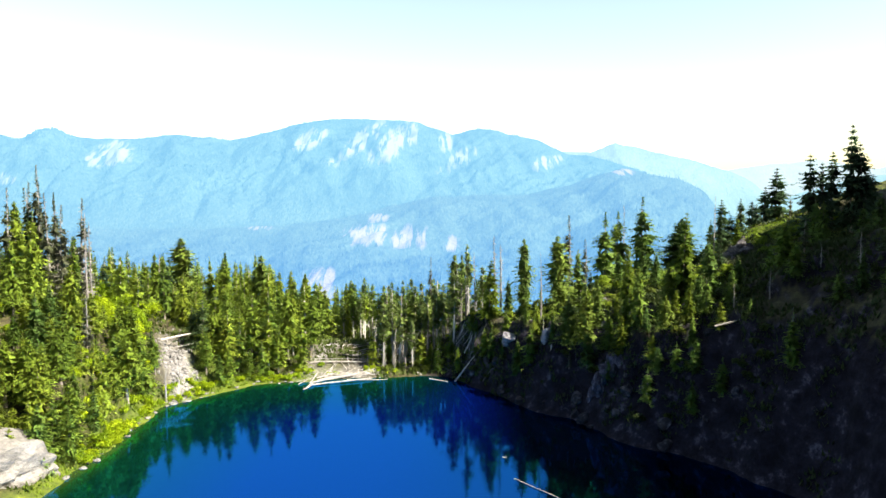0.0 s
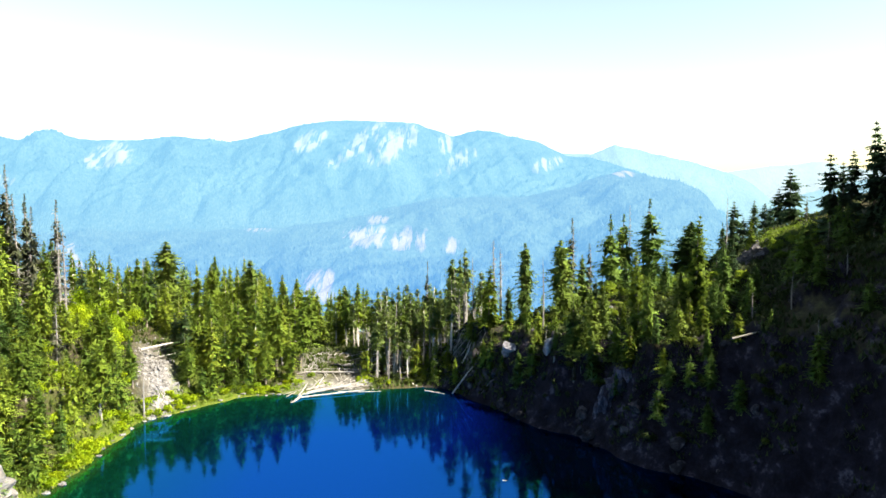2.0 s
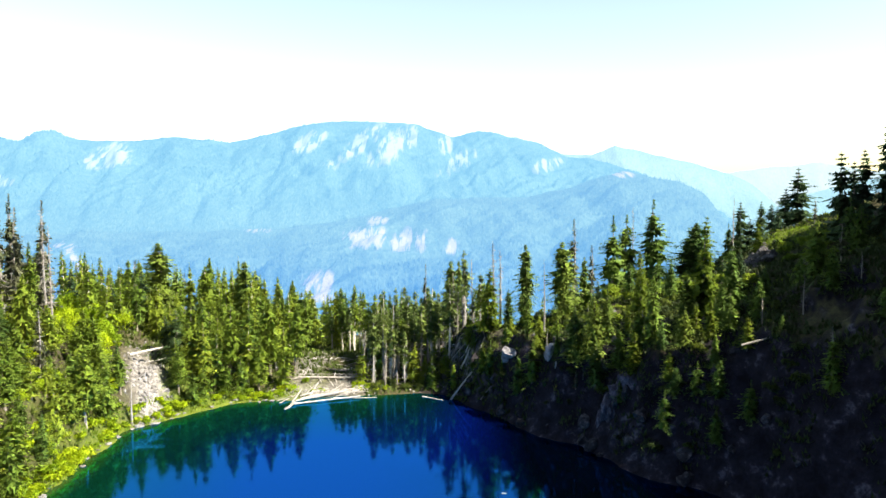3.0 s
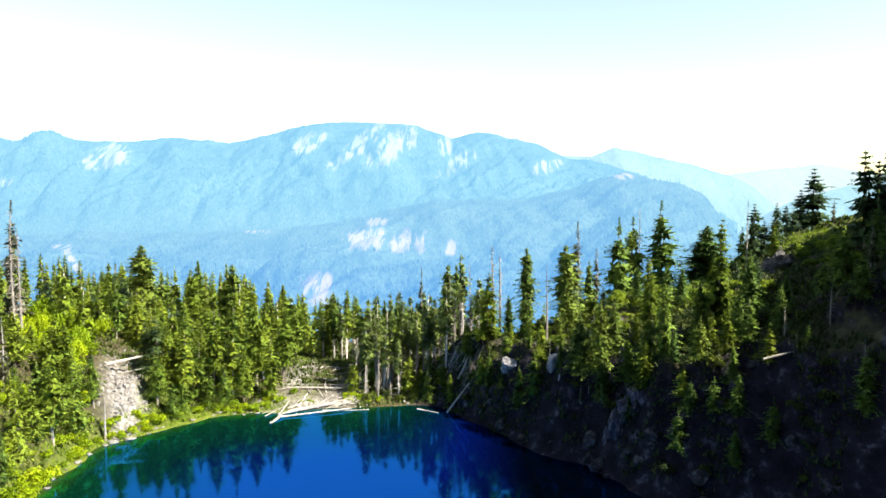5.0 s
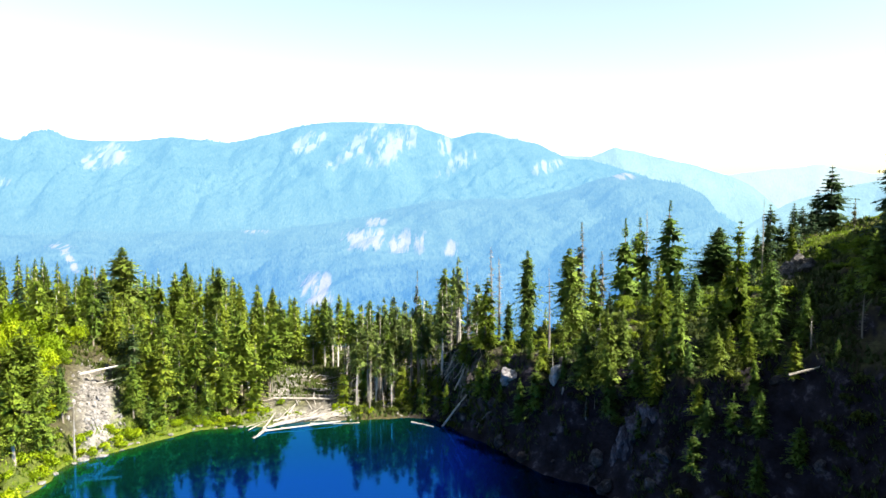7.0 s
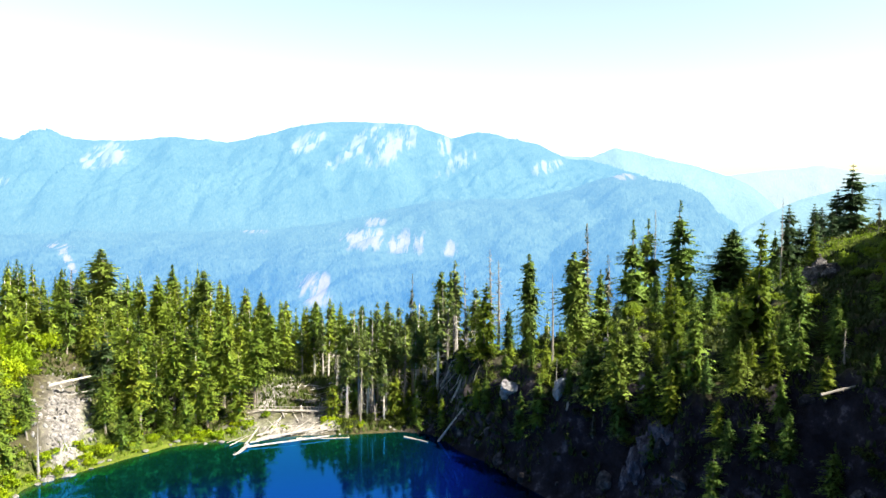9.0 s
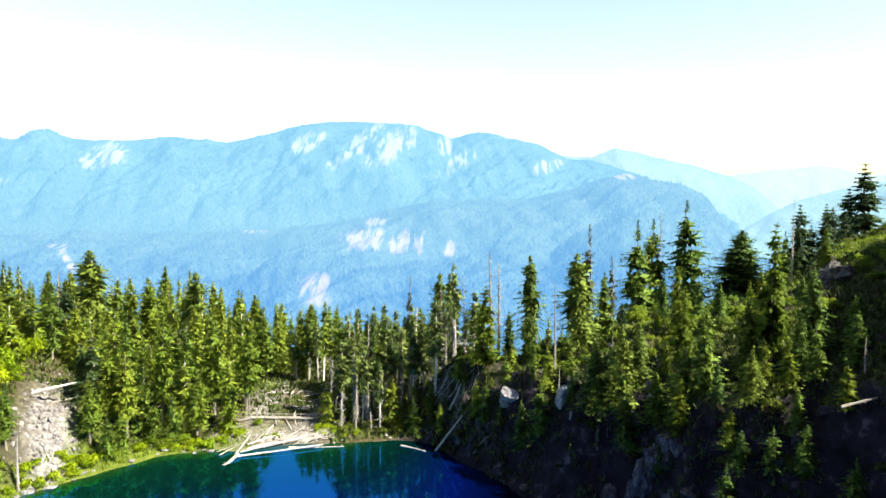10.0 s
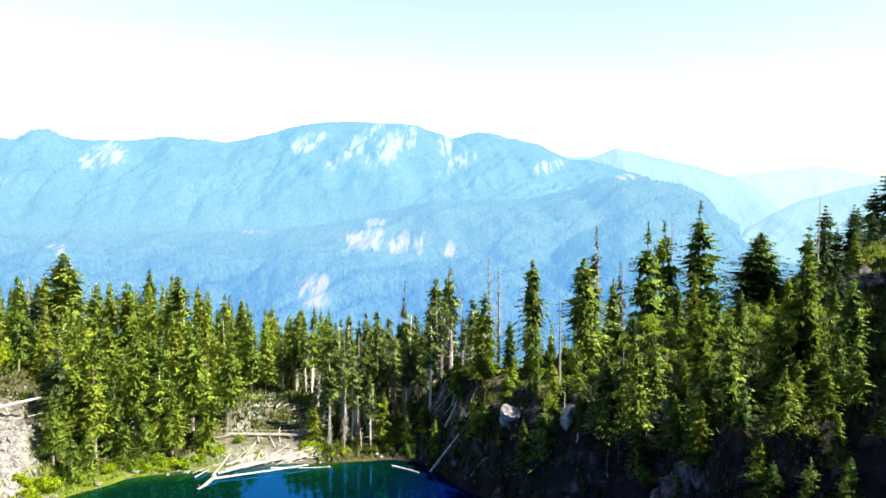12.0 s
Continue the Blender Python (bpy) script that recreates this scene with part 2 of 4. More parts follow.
def ground_height(x, y):
    x, y = np.asarray(x, dtype=float), np.asarray(y, dtype=float)
    d = shore_distance(x, y) + 1.2 * fbm(x, y, 14, 3, 1)
    dl = np.maximum(d, 0)
    # steep wooded bank
    steep = 1.7 - 1.2 * smooth(160, 188, y)
    ledge = 2 + 16 * smooth(134, 124, y)
    left = 42 * (1 - np.exp(-np.maximum(dl - ledge, 0) * steep / 42)) + 0.25 * np.minimum(dl, 3)
    left = left - 0.30 * np.maximum(y - 200, 0)
    # dark cliff with a grassy ridge on top
    cliff = (22 + 5 * smooth(150, 138, y)) * smooth(-1, 12.5, dl) + np.maximum(dl - 12, 0) * (0.5 + 0.5 * smooth(160, 130, y))
    # 132 - y and x - 98 terms: out-of-view rise added to shade the cliff
    crest = 17.5 + 0.37 * np.maximum(x - 22, 0) + 0.30 * np.maximum(150 - y, 0) + 1.1 * np.clip(132 - y, 0, 45) * smooth(68, 95, x) - 0.45 * np.maximum(y - 195, 0) - 6 * np.exp(-((x - 66) / 9) ** 2 - ((y - 194) / 11) ** 2) + np.clip(x - 98, 0, 60) * smooth(158, 134, y)
    right = np.minimum(cliff, crest) - 1.2 * np.exp(-((cliff - crest) / 4) ** 2)
    # more unseen height added at the right, to throw shade on the slope
    right = right + 15 * smooth(84, 100, x) * smooth(142, 120, y) + 8 * smooth(93, 106, x) * smooth(146, 130, y)
    right = right * smooth(-0.5, 2.5, dl)
    # low gravel rim at the outlet, falling away beyond it
    rim = 0.12 * dl + 2.0 * smooth(8, 30, dl) - 0.22 * np.maximum(y - 215, 0)
    wl, wr = smooth(-44, -72, x), smooth(-7, 9, x)
    h = left * wl + right * wr + rim * (1 - wl) * (1 - wr)
    rough = fbm(x, y, 9, 4, 2) * 1.3 + (1.2 - np.abs(fbm(x, y, 16, 4, 3)) * 3.4) * wr * smooth(34, 12, dl)
    h = h + rough * smooth(1, 9, dl) * (0.35 + 0.65 * np.maximum(wl, wr))
    # an unseen slope added behind the lake, blocking skylight to deepen the shade
    h = h + np.clip(-66 - y, 0, 380) * 0.95
    # the mountainside drops to the valley floor
    drop = 0.42 * np.maximum(y - 285, 0) + 0.25 * np.maximum(np.abs(x) - 190, 0)
    floor = -345 + 6 * fbm(x, y, 900, 3, 4)
    h = np.maximum(h - drop, floor) + 4 * np.maximum(0, 1 - np.abs(h - drop - floor) / 30)
    return np.where(d > 0, h, np.maximum(0.28 * d, -14) - 0.05)


def ground_at(x, y):
    return float(ground_height(np.array([x]), np.array([y]))[0])


def axis(core0, core1, step, end0, end1, count):
    up = core1 + (end1 - core1) * np.linspace(0, 1, count)[1:] ** 3
    down = core0 + (end0 - core0) * np.linspace(0, 1, count)[1:] ** 3
    return np.concatenate([down[::-1], np.arange(core0, core1 + 0.1, step), up])


gx, gy = np.meshgrid(axis(-120, 115, 0.9, -5200, 5200, 40), axis(96, 240, 0.9, -5000, 5200, 60))
gz = ground_height(gx, gy)
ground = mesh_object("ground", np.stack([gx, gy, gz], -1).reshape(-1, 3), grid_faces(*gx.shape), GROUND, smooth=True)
tagged(ground, "steep rocky forest floor with grass round a mountain lake", "ground", kind="structure")
sy, sx = np.gradient(gz)
slope = np.hypot(sx / np.gradient(gx, axis=1), sy / np.gradient(gy, axis=0))
gd = shore_distance(gx, gy)
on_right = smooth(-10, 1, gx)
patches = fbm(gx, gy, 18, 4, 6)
# the shade-darkened stone goes mostly to the right side
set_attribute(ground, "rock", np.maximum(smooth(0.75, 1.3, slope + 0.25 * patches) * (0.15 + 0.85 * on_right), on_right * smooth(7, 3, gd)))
ridge_grass = on_right * smooth(14, 22, gd) * smooth(-0.3, 0.4, patches) * smooth(215, 200, gy) * smooth(150, 166, gy)
bank_grass = smooth(-26, -40, gx) * np.maximum(smooth(7, 1.5, gd), smooth(0.2, 0.9, patches)) * smooth(215, 195, gy)
set_attribute(ground, "grass", np.clip(ridge_grass + bank_grass, 0, 1))
scree_zone = np.exp(-(((gx + 70.5 + 0.5 * (gy - 178)) / 3.9) ** 2 + ((gy - 179) / 12) ** 2) * 1.2)
# gravel mixed thin: shadow behind and under the logs goes into the colour
beach = (0.2 + 0.35 * smooth(2, 6, gd)) * smooth(15, 9, gd + 3 * patches) * smooth(-47, -41, gx) * smooth(-15, -21, gx) * smooth(180, 186, gy) + np.exp(-((gx + 36.5) / 3.4) ** 2) * smooth(198, 203, gy) * smooth(234, 225, gy)
# last term: pale patch on the outlet slope, standing in for sunlight
set_attribute(ground, "scree", np.clip(1.6 * scree_zone + 0.3 * patches * scree_zone, 0, 1) * (gd > 1) + np.minimum(beach, 1) + 0.9 * np.exp(-((gx - 8) / 7) ** 2 - ((gy - 194) / 10) ** 2) * smooth(-0.5, 0.3, fbm(gx, gy, 5, 3, 12)) * (gd > 2))

wx, wy = np.meshgrid(np.linspace(-82, 74, 80), np.linspace(-68, 204, 130))
wd = shore_distance(wx, wy)
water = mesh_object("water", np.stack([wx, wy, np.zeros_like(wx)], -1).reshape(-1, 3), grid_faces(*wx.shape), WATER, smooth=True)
# right side pushed to 1, painting in the cliff's shade and dark reflection
set_attribute(water, "depth_and_shade", np.clip(np.clip(-wd / 45, 0, 0.74) * (1 - smooth(-16, 20, wx)) + smooth(-16, 20, wx), 0, 1))
tagged(water, "calm deep blue mountain lake with green shallows", "lake", kind="structure")


# ---- far mountains ----
def crest_line(stops, u):
    xs, ys = zip(*stops)
    return np.interp(u, xs, ys)


def far_woods(P, rise, bare, count, low, high, mat, seed):
    """Countless small conifers on a far hillside, three faces each, thin where the rock is bare."""
    r = np.random.default_rng(seed)
    rows, cols = P.shape[0] - 4, P.shape[1] - 2
    a, c = r.uniform(0, rows, count), r.uniform(0, cols, count)
    i, j = a.astype(int), c.astype(int)
    keep = bare[i, j] < 0.16
    a, c, i, j = a[keep], c[keep], i[keep], j[keep]
    fa, fc = (a - i)[:, None], (c - j)[:, None]
    foot = (P[i, j] * (1 - fa) + P[i + 1, j] * fa) * (1 - fc) + (P[i, j + 1] * (1 - fa) + P[i + 1, j + 1] * fa) * fc
    k = len(foot)
    h, turn = r.uniform(low, high, k), r.uniform(0, 6.28, k)
    along, up = P[i, j + 1] - P[i, j], P[i + 1, j] - P[i, j]
    slope = np.cross(along, up)
    slope /= np.linalg.norm(slope, axis=1, keepdims=True)
    verts, facing = np.zeros((k, 4, 3)), np.zeros((k, 4, 3))
    facing[:, 3] = slope + (0, 0, 0.3)
    for q in range(3):
        t = turn + q * 2.094
        facing[:, q] = slope + 0.35 * np.stack([np.cos(t), np.sin(t), 0 * t], -1)
        verts[:, q] = foot + np.stack([0.21 * h * np.cos(t), 0.21 * h * np.sin(t), -2 + 0 * t], -1)
    verts[:, 3] = foot + np.stack([0 * h, 0 * h, h], -1)
    base = np.arange(k)[:, None, None] * 4
    faces = (base + np.array([[0, 1, 3], [1, 2, 3], [2, 0, 3]])).reshape(-1, 3)
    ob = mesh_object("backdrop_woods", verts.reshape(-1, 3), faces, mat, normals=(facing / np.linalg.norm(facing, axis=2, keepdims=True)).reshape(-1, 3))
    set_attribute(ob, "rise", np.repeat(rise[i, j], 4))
    set_attribute(ob, "bare", np.zeros(k * 4))
    return tagged(ob, "far conifer woods on a hillside in blue haze", "woods", kind="stuff")


def mountain(name, label, stops, foot, crest, foot_z, mat, seed, gully=1.0, power=0.8, bare=(), haze_top=0.06, fine=1.0, woods_of=None):
    """A hillside from its foot to its crest. stops: (sideways slope, rise slope) of the crest as the lake sees it."""
    u = np.linspace(stops[0][0], stops[-1][0], int(400 * fine))
    w = np.concatenate([np.linspace(0, 1, int(96 * fine)), [1.03, 1.1]])
    U, W = np.meshgrid(u, w)
    dist = foot + (crest - foot) * W
    top = 49.7 + crest * crest_line(stops, U)
    rise = np.where(W <= 1, np.clip(W, 0, 1) ** power, 1 - (W - 1) * 3)
    X = U * dist
    ribs = np.abs(fbm(X + 0.2 * dist, dist * 0.35, 520, 5, seed)) - 0.35 + 0.45 * np.abs(fbm(X - 0.9 * dist, dist * 0.25, 210, 3, seed + 4)) - 0.15
    edge = fbm(X, X * 0, 160, 4, seed + 1) * 6
    Z = foot_z + (top - foot_z) * rise + gully * 105 * ribs * np.sin(np.pi * np.clip(W, 0, 1)) ** 0.8 + edge * smooth(0.6, 1, W)
    D = dist + gully * 60 * fbm(X, Z, 500, 3, seed + 2) * np.sin(np.pi * np.clip(W, 0, 1))
    ob = mesh_object(name, np.stack([X * D / dist, D, Z], -1).reshape(-1, 3), grid_faces(*U.shape), mat, smooth=True)
    v = (Z - 49.7) / D
    mask = np.zeros_like(U)
    for cu, cv, ru, rv, streak in bare:
        lean = 1.15 if streak > 1 else -0.6 if streak < 0 else 0.0
        e = np.exp(-(np.abs((U - cu - lean * (v - cv)) / ru) ** 2.6 + np.abs((v - cv) / rv) ** 2.6))
        mask = np.maximum(mask, 1.3 * e * (1 + 0.5 * abs(streak) * fbm(X + 0.5 * Z, Z * 0.3, 120, 4, seed + 3)))
    set_attribute(ob, "bare", mask)
    # lift: how far the painted haze pales with height
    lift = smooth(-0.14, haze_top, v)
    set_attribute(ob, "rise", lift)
    if woods_of:
        far_woods(np.stack([X * D / dist, D, Z], -1), lift, mask, *woods_of, mat, seed + 7)
    return tagged(ob, label, "mountain", kind="structure")


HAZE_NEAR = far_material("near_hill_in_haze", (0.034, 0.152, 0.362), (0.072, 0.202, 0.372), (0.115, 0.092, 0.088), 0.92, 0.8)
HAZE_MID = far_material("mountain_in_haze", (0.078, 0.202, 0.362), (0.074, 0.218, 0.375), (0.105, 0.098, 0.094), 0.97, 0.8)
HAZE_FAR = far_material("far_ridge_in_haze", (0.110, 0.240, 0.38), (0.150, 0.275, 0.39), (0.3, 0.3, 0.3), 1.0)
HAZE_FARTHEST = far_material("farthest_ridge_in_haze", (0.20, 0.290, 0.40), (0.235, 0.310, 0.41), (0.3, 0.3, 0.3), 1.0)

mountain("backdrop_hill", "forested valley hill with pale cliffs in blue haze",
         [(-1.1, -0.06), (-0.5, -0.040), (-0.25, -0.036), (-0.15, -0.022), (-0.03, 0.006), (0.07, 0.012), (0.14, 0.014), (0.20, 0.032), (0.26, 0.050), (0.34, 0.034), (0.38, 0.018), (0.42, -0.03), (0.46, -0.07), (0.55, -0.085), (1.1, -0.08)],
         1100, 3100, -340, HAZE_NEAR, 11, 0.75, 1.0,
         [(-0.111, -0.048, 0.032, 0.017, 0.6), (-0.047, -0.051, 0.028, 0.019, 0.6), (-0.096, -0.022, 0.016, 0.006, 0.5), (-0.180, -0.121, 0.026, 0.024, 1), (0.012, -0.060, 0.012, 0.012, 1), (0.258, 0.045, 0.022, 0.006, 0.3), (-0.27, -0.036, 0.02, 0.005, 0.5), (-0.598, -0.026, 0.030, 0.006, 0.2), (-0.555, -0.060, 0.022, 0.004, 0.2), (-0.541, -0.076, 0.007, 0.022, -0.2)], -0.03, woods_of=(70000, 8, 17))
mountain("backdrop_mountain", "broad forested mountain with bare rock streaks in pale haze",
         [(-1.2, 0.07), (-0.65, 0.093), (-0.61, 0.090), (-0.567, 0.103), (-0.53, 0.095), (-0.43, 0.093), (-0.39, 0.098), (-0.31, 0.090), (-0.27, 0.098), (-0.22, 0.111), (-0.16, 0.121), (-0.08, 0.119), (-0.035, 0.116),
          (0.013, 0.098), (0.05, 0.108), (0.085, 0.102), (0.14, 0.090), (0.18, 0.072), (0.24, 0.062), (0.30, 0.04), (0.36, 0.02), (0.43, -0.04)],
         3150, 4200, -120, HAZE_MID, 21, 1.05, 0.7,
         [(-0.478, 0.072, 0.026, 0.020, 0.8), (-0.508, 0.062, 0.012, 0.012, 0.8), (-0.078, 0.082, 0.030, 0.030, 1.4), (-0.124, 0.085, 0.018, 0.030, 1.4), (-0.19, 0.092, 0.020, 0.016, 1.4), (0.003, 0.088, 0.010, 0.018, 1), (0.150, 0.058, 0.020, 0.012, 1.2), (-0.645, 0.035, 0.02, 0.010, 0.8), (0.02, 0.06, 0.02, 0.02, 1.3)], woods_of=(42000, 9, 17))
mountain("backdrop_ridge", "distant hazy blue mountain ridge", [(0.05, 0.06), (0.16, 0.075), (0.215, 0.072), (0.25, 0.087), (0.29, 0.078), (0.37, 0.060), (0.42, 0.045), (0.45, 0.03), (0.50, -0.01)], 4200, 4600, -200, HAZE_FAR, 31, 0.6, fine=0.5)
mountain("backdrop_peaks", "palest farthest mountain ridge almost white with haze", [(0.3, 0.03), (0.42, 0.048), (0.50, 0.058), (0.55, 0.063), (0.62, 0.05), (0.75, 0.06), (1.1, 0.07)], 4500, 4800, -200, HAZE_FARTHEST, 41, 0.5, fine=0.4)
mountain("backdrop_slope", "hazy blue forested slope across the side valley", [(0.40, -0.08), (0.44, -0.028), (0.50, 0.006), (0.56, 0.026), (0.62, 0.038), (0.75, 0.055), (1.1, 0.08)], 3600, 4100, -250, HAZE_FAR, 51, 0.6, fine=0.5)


# ---- trees ----
def tube(points, radii, sides=7):
    pts = [Vector(p) for p in points]
    verts, faces = [], []
    for i, (p, r) in enumerate(zip(pts, radii)):
        way = (pts[min(i + 1, len(pts) - 1)] - pts[max(i - 1, 0)]).normalized()
        a = way.orthogonal().normalized()
        c = way.cross(a)
        for k in range(sides):
            t = 2 * math.pi * k / sides
            verts.append(p + (a * math.cos(t) + c * math.sin(t)) * r)
    for i in range(len(pts) - 1):
        for k in range(sides):
            j = (k + 1) % sides
            faces.append((i * sides + k, i * sides + j, (i + 1) * sides + j, (i + 1) * sides + k))
    faces.append(tuple(range(sides))[::-1])
    faces.append(tuple((len(pts) - 1) * sides + k for k in range(sides)))
    return verts, faces


def joined(pieces):
    verts, faces = [], []
    for v, f in pieces:
        o = len(verts)
        verts += list(v)
        faces += [tuple(i + o for i in q) for q in f]
    return verts, faces


TALL = 20.0


def spray(verts, faces, normals, p, way, length, width, out, r):
    """One pointed clump of needles or leaves, on a mass that faces out."""
    side = way.cross(Vector(r.normal(0, 1, 3))).normalized() * width
    o = len(verts)
    verts += [p - side, p + side, p + way * length + Vector((0, 0, -0.15 * length))]
    faces.append((o, o + 1, o + 2))
    for _ in range(3):
        normals.append((out + Vector(r.normal(0, 0.09, 3))).normalized())


def crown(seed, base, radius, shape, count, gap=0.0, fine=0.33):
    """Drooping boughs, each a fan of needle clumps, round a dense inner mass; long and short boughs make the outline uneven."""
    r = np.random.default_rng(seed)
    verts, faces, normals = [], [], []
    lop, s1, s2, s3 = r.uniform(0, 6.28, 4)
    tiers = max(6, count // 7)
    for i in range(count):
        g = 1 - (1 - (i + r.uniform(0, 1)) / count) ** 1.02
        if shape == "layered":
            g = (math.floor(g * tiers) + 0.16 * r.uniform(0, 1) + 0.3) / tiers
        if gap and math.sin(g * 23 + seed) > 1 - gap * 1.2 and r.uniform() < 0.85:
            continue
        f = base + (1 - base) * g
        if shape == "cone":
            reach = (1 - g) ** 0.74 * min(1, 0.55 + g * 3)
        elif shape == "layered":
            reach = (1 - g) ** 0.85 * min(1, 0.6 + g * 3) + 0.03
        elif shape == "round":
            reach = (1 - g) ** 0.56 * min(1, 0.5 + g * 1.9)
        else:
            reach = (0.20 + 0.80 * (1 - g) ** 0.75) * min(1, (1 - g) * 2.4 + 0.03)
        az = i * 2.399 + r.normal(0, 0.5)
        lobe = 1 + 0.22 * math.sin(2 * az + 8 * g + s1) + 0.16 * math.sin(3 * az - 17 * g + s2) + 0.12 * math.sin(29 * g + s3)
        L = max(0.12, radius * reach * lobe * r.uniform(0.70, 1.08) * (1 + 0.12 * math.cos(az - lop)))
        lift = (0.60 * g - 0.32) + r.normal(0, 0.10)
        way = Vector((math.cos(az), math.sin(az), lift)).normalized()
        flat = Vector((-math.sin(az), math.cos(az), 0))
        root = Vector((0, 0, f * TALL))
        away = Vector((math.cos(az), math.sin(az), 0))
        steps = max(2, int(L / fine))
        for k in range(steps):
            s = 0.14 + 0.86 * (k + r.uniform(0, 1)) / steps
            p = root + way * (L * s) + Vector((0, 0, -0.16 * L * s * s))
            half = (0.20 + 0.28 * L) * (1.05 - 0.72 * s)
            small = min(0.48, 0.12 + 0.30 * L)
            for sign in (-1, 1):
                v = (way * r.uniform(0.35, 0.9) + flat * sign * r.uniform(0.4, 1.0) + Vector((0, 0, r.normal(-0.25, 0.2)))).normalized()
                out = (away * (0.35 + 0.45 * s) + flat * sign * 0.25 + Vector((0, 0, 0.75))).normalized()
                spray(verts, faces, normals, p + flat * sign * half * r.uniform(0, 0.85), v, small * r.uniform(0.55, 1.05), small * r.uniform(0.12, 0.20), out, r)
            hang = (way * 0.35 + flat * r.normal(0, 0.5) + Vector((0, 0, -0.8))).normalized()
            spray(verts, faces, normals, p + flat * half * r.normal(0, 0.4), hang, small * r.uniform(0.45, 0.85), small * r.uniform(0.14, 0.24), (away * 0.9 + Vector((0, 0, 0.15))).normalized(), r)
        for _ in range(3):
            spray(verts, faces, normals, root + way * L * r.uniform(0.05, 0.35), (way * 0.5 + Vector(r.normal(0, 0.5, 3)) + Vector((0, 0, -0.4))).normalized(), min(0.12 + 0.60 * L, 1.7), min(0.05 + 0.22 * L, 0.6), away, r)
        spray(verts, faces, normals, root + way * L * 0.88 + Vector((0, 0, -0.13 * L)), way, 0.16 + 0.16 * L, 0.10 + 0.02 * L, (away + Vector((0, 0, 0.5))).normalized(), r)
    for k in range(9):
        a = r.uniform(0, 6.28)
        way = Vector((math.cos(a) * 0.4, math.sin(a) * 0.4, 0.9)).normalized()
        spray(verts, faces, normals, Vector((0, 0, TALL * (0.945 + 0.006 * k))), way, 0.40 - 0.02 * k, 0.06, way, r)
    return verts, faces, normals


def trunk(seed, thick=0.24, top=0.99, twigs=0, twig_from=0.15, twig_to=0.95, reach=1.2):
    r = np.random.default_rng(seed + 500)
    bend = r.normal(0, 0.18, 2)
    line = [(bend[0] * math.sin(3 * s), bend[1] * math.sin(2.4 * s), s * TALL) for s in np.linspace(-0.04, top, 9)]
    stem, pieces = tube(line, [thick * (1.25 - s) if s > 0 else thick * 1.5 for s in np.linspace(-0.04, 1.15, 9)], 7), []
    for _ in range(twigs):
        s, a = r.uniform(twig_from, twig_to), r.uniform(0, 6.28)
        L = reach * r.uniform(0.4, 1.2) * (1.15 - s)
        p = Vector((bend[0] * math.sin(3 * s), bend[1] * math.sin(2.4 * s), s * TALL))
        q = p + Vector((math.cos(a) * L, math.sin(a) * L, r.uniform(-0.35, 0.15) * L))
        pieces.append(tube([p, (p + q) / 2 + Vector((0, 0, -0.06 * L)), q], [0.05, 0.035, 0.015], 3))
    return stem, joined(pieces)


def make_tree(name, label, category, trunk_data, bark, crown_data=None, needles=None):
    root = new(name)
    root.empty_display_size = 0.5
    tagged(root, label, category)
    stem = mesh_object("trunk", *trunk_data[0], bark, root)
    if trunk_data[1][0]:
        tagged(mesh_object("branchwork", *trunk_data[1], bark, stem), kind="stuff")
    if crown_data:
        mesh_object("crown", *crown_data[:2], needles, root, normals=crown_data[2])
    return root


MODELS = {}
for i in range(4):
    MODELS["fir", i] = make_tree("conifer_tree", "tall dense green conifer on the wooded lake shore", "tree", trunk(i, 0.26, 0.98, 12, 0.1, 0.4), BARK, crown(i, 0.06 + 0.07 * i, 4.7, "cone", 185, 0.08), NEEDLES)
    MODELS["narrow", i] = make_tree("conifer_tree", "slender green conifer with short drooping branches", "tree", trunk(10 + i, 0.22, 0.98, 16, 0.1, 0.5), BARK, crown(10 + i, 0.12, 3.6, "column", 150, 0.25), NEEDLES)
    MODELS["bare", i] = make_tree("conifer_tree", "conifer with a bare pale trunk and a high green crown", "tree", trunk(20 + i, 0.19, 0.98, 60, 0.12, 0.80, 1.5), PALE_BARK, crown(20 + i, 0.44, 2.7, "round", 82, 0.30), NEEDLES_GREY)
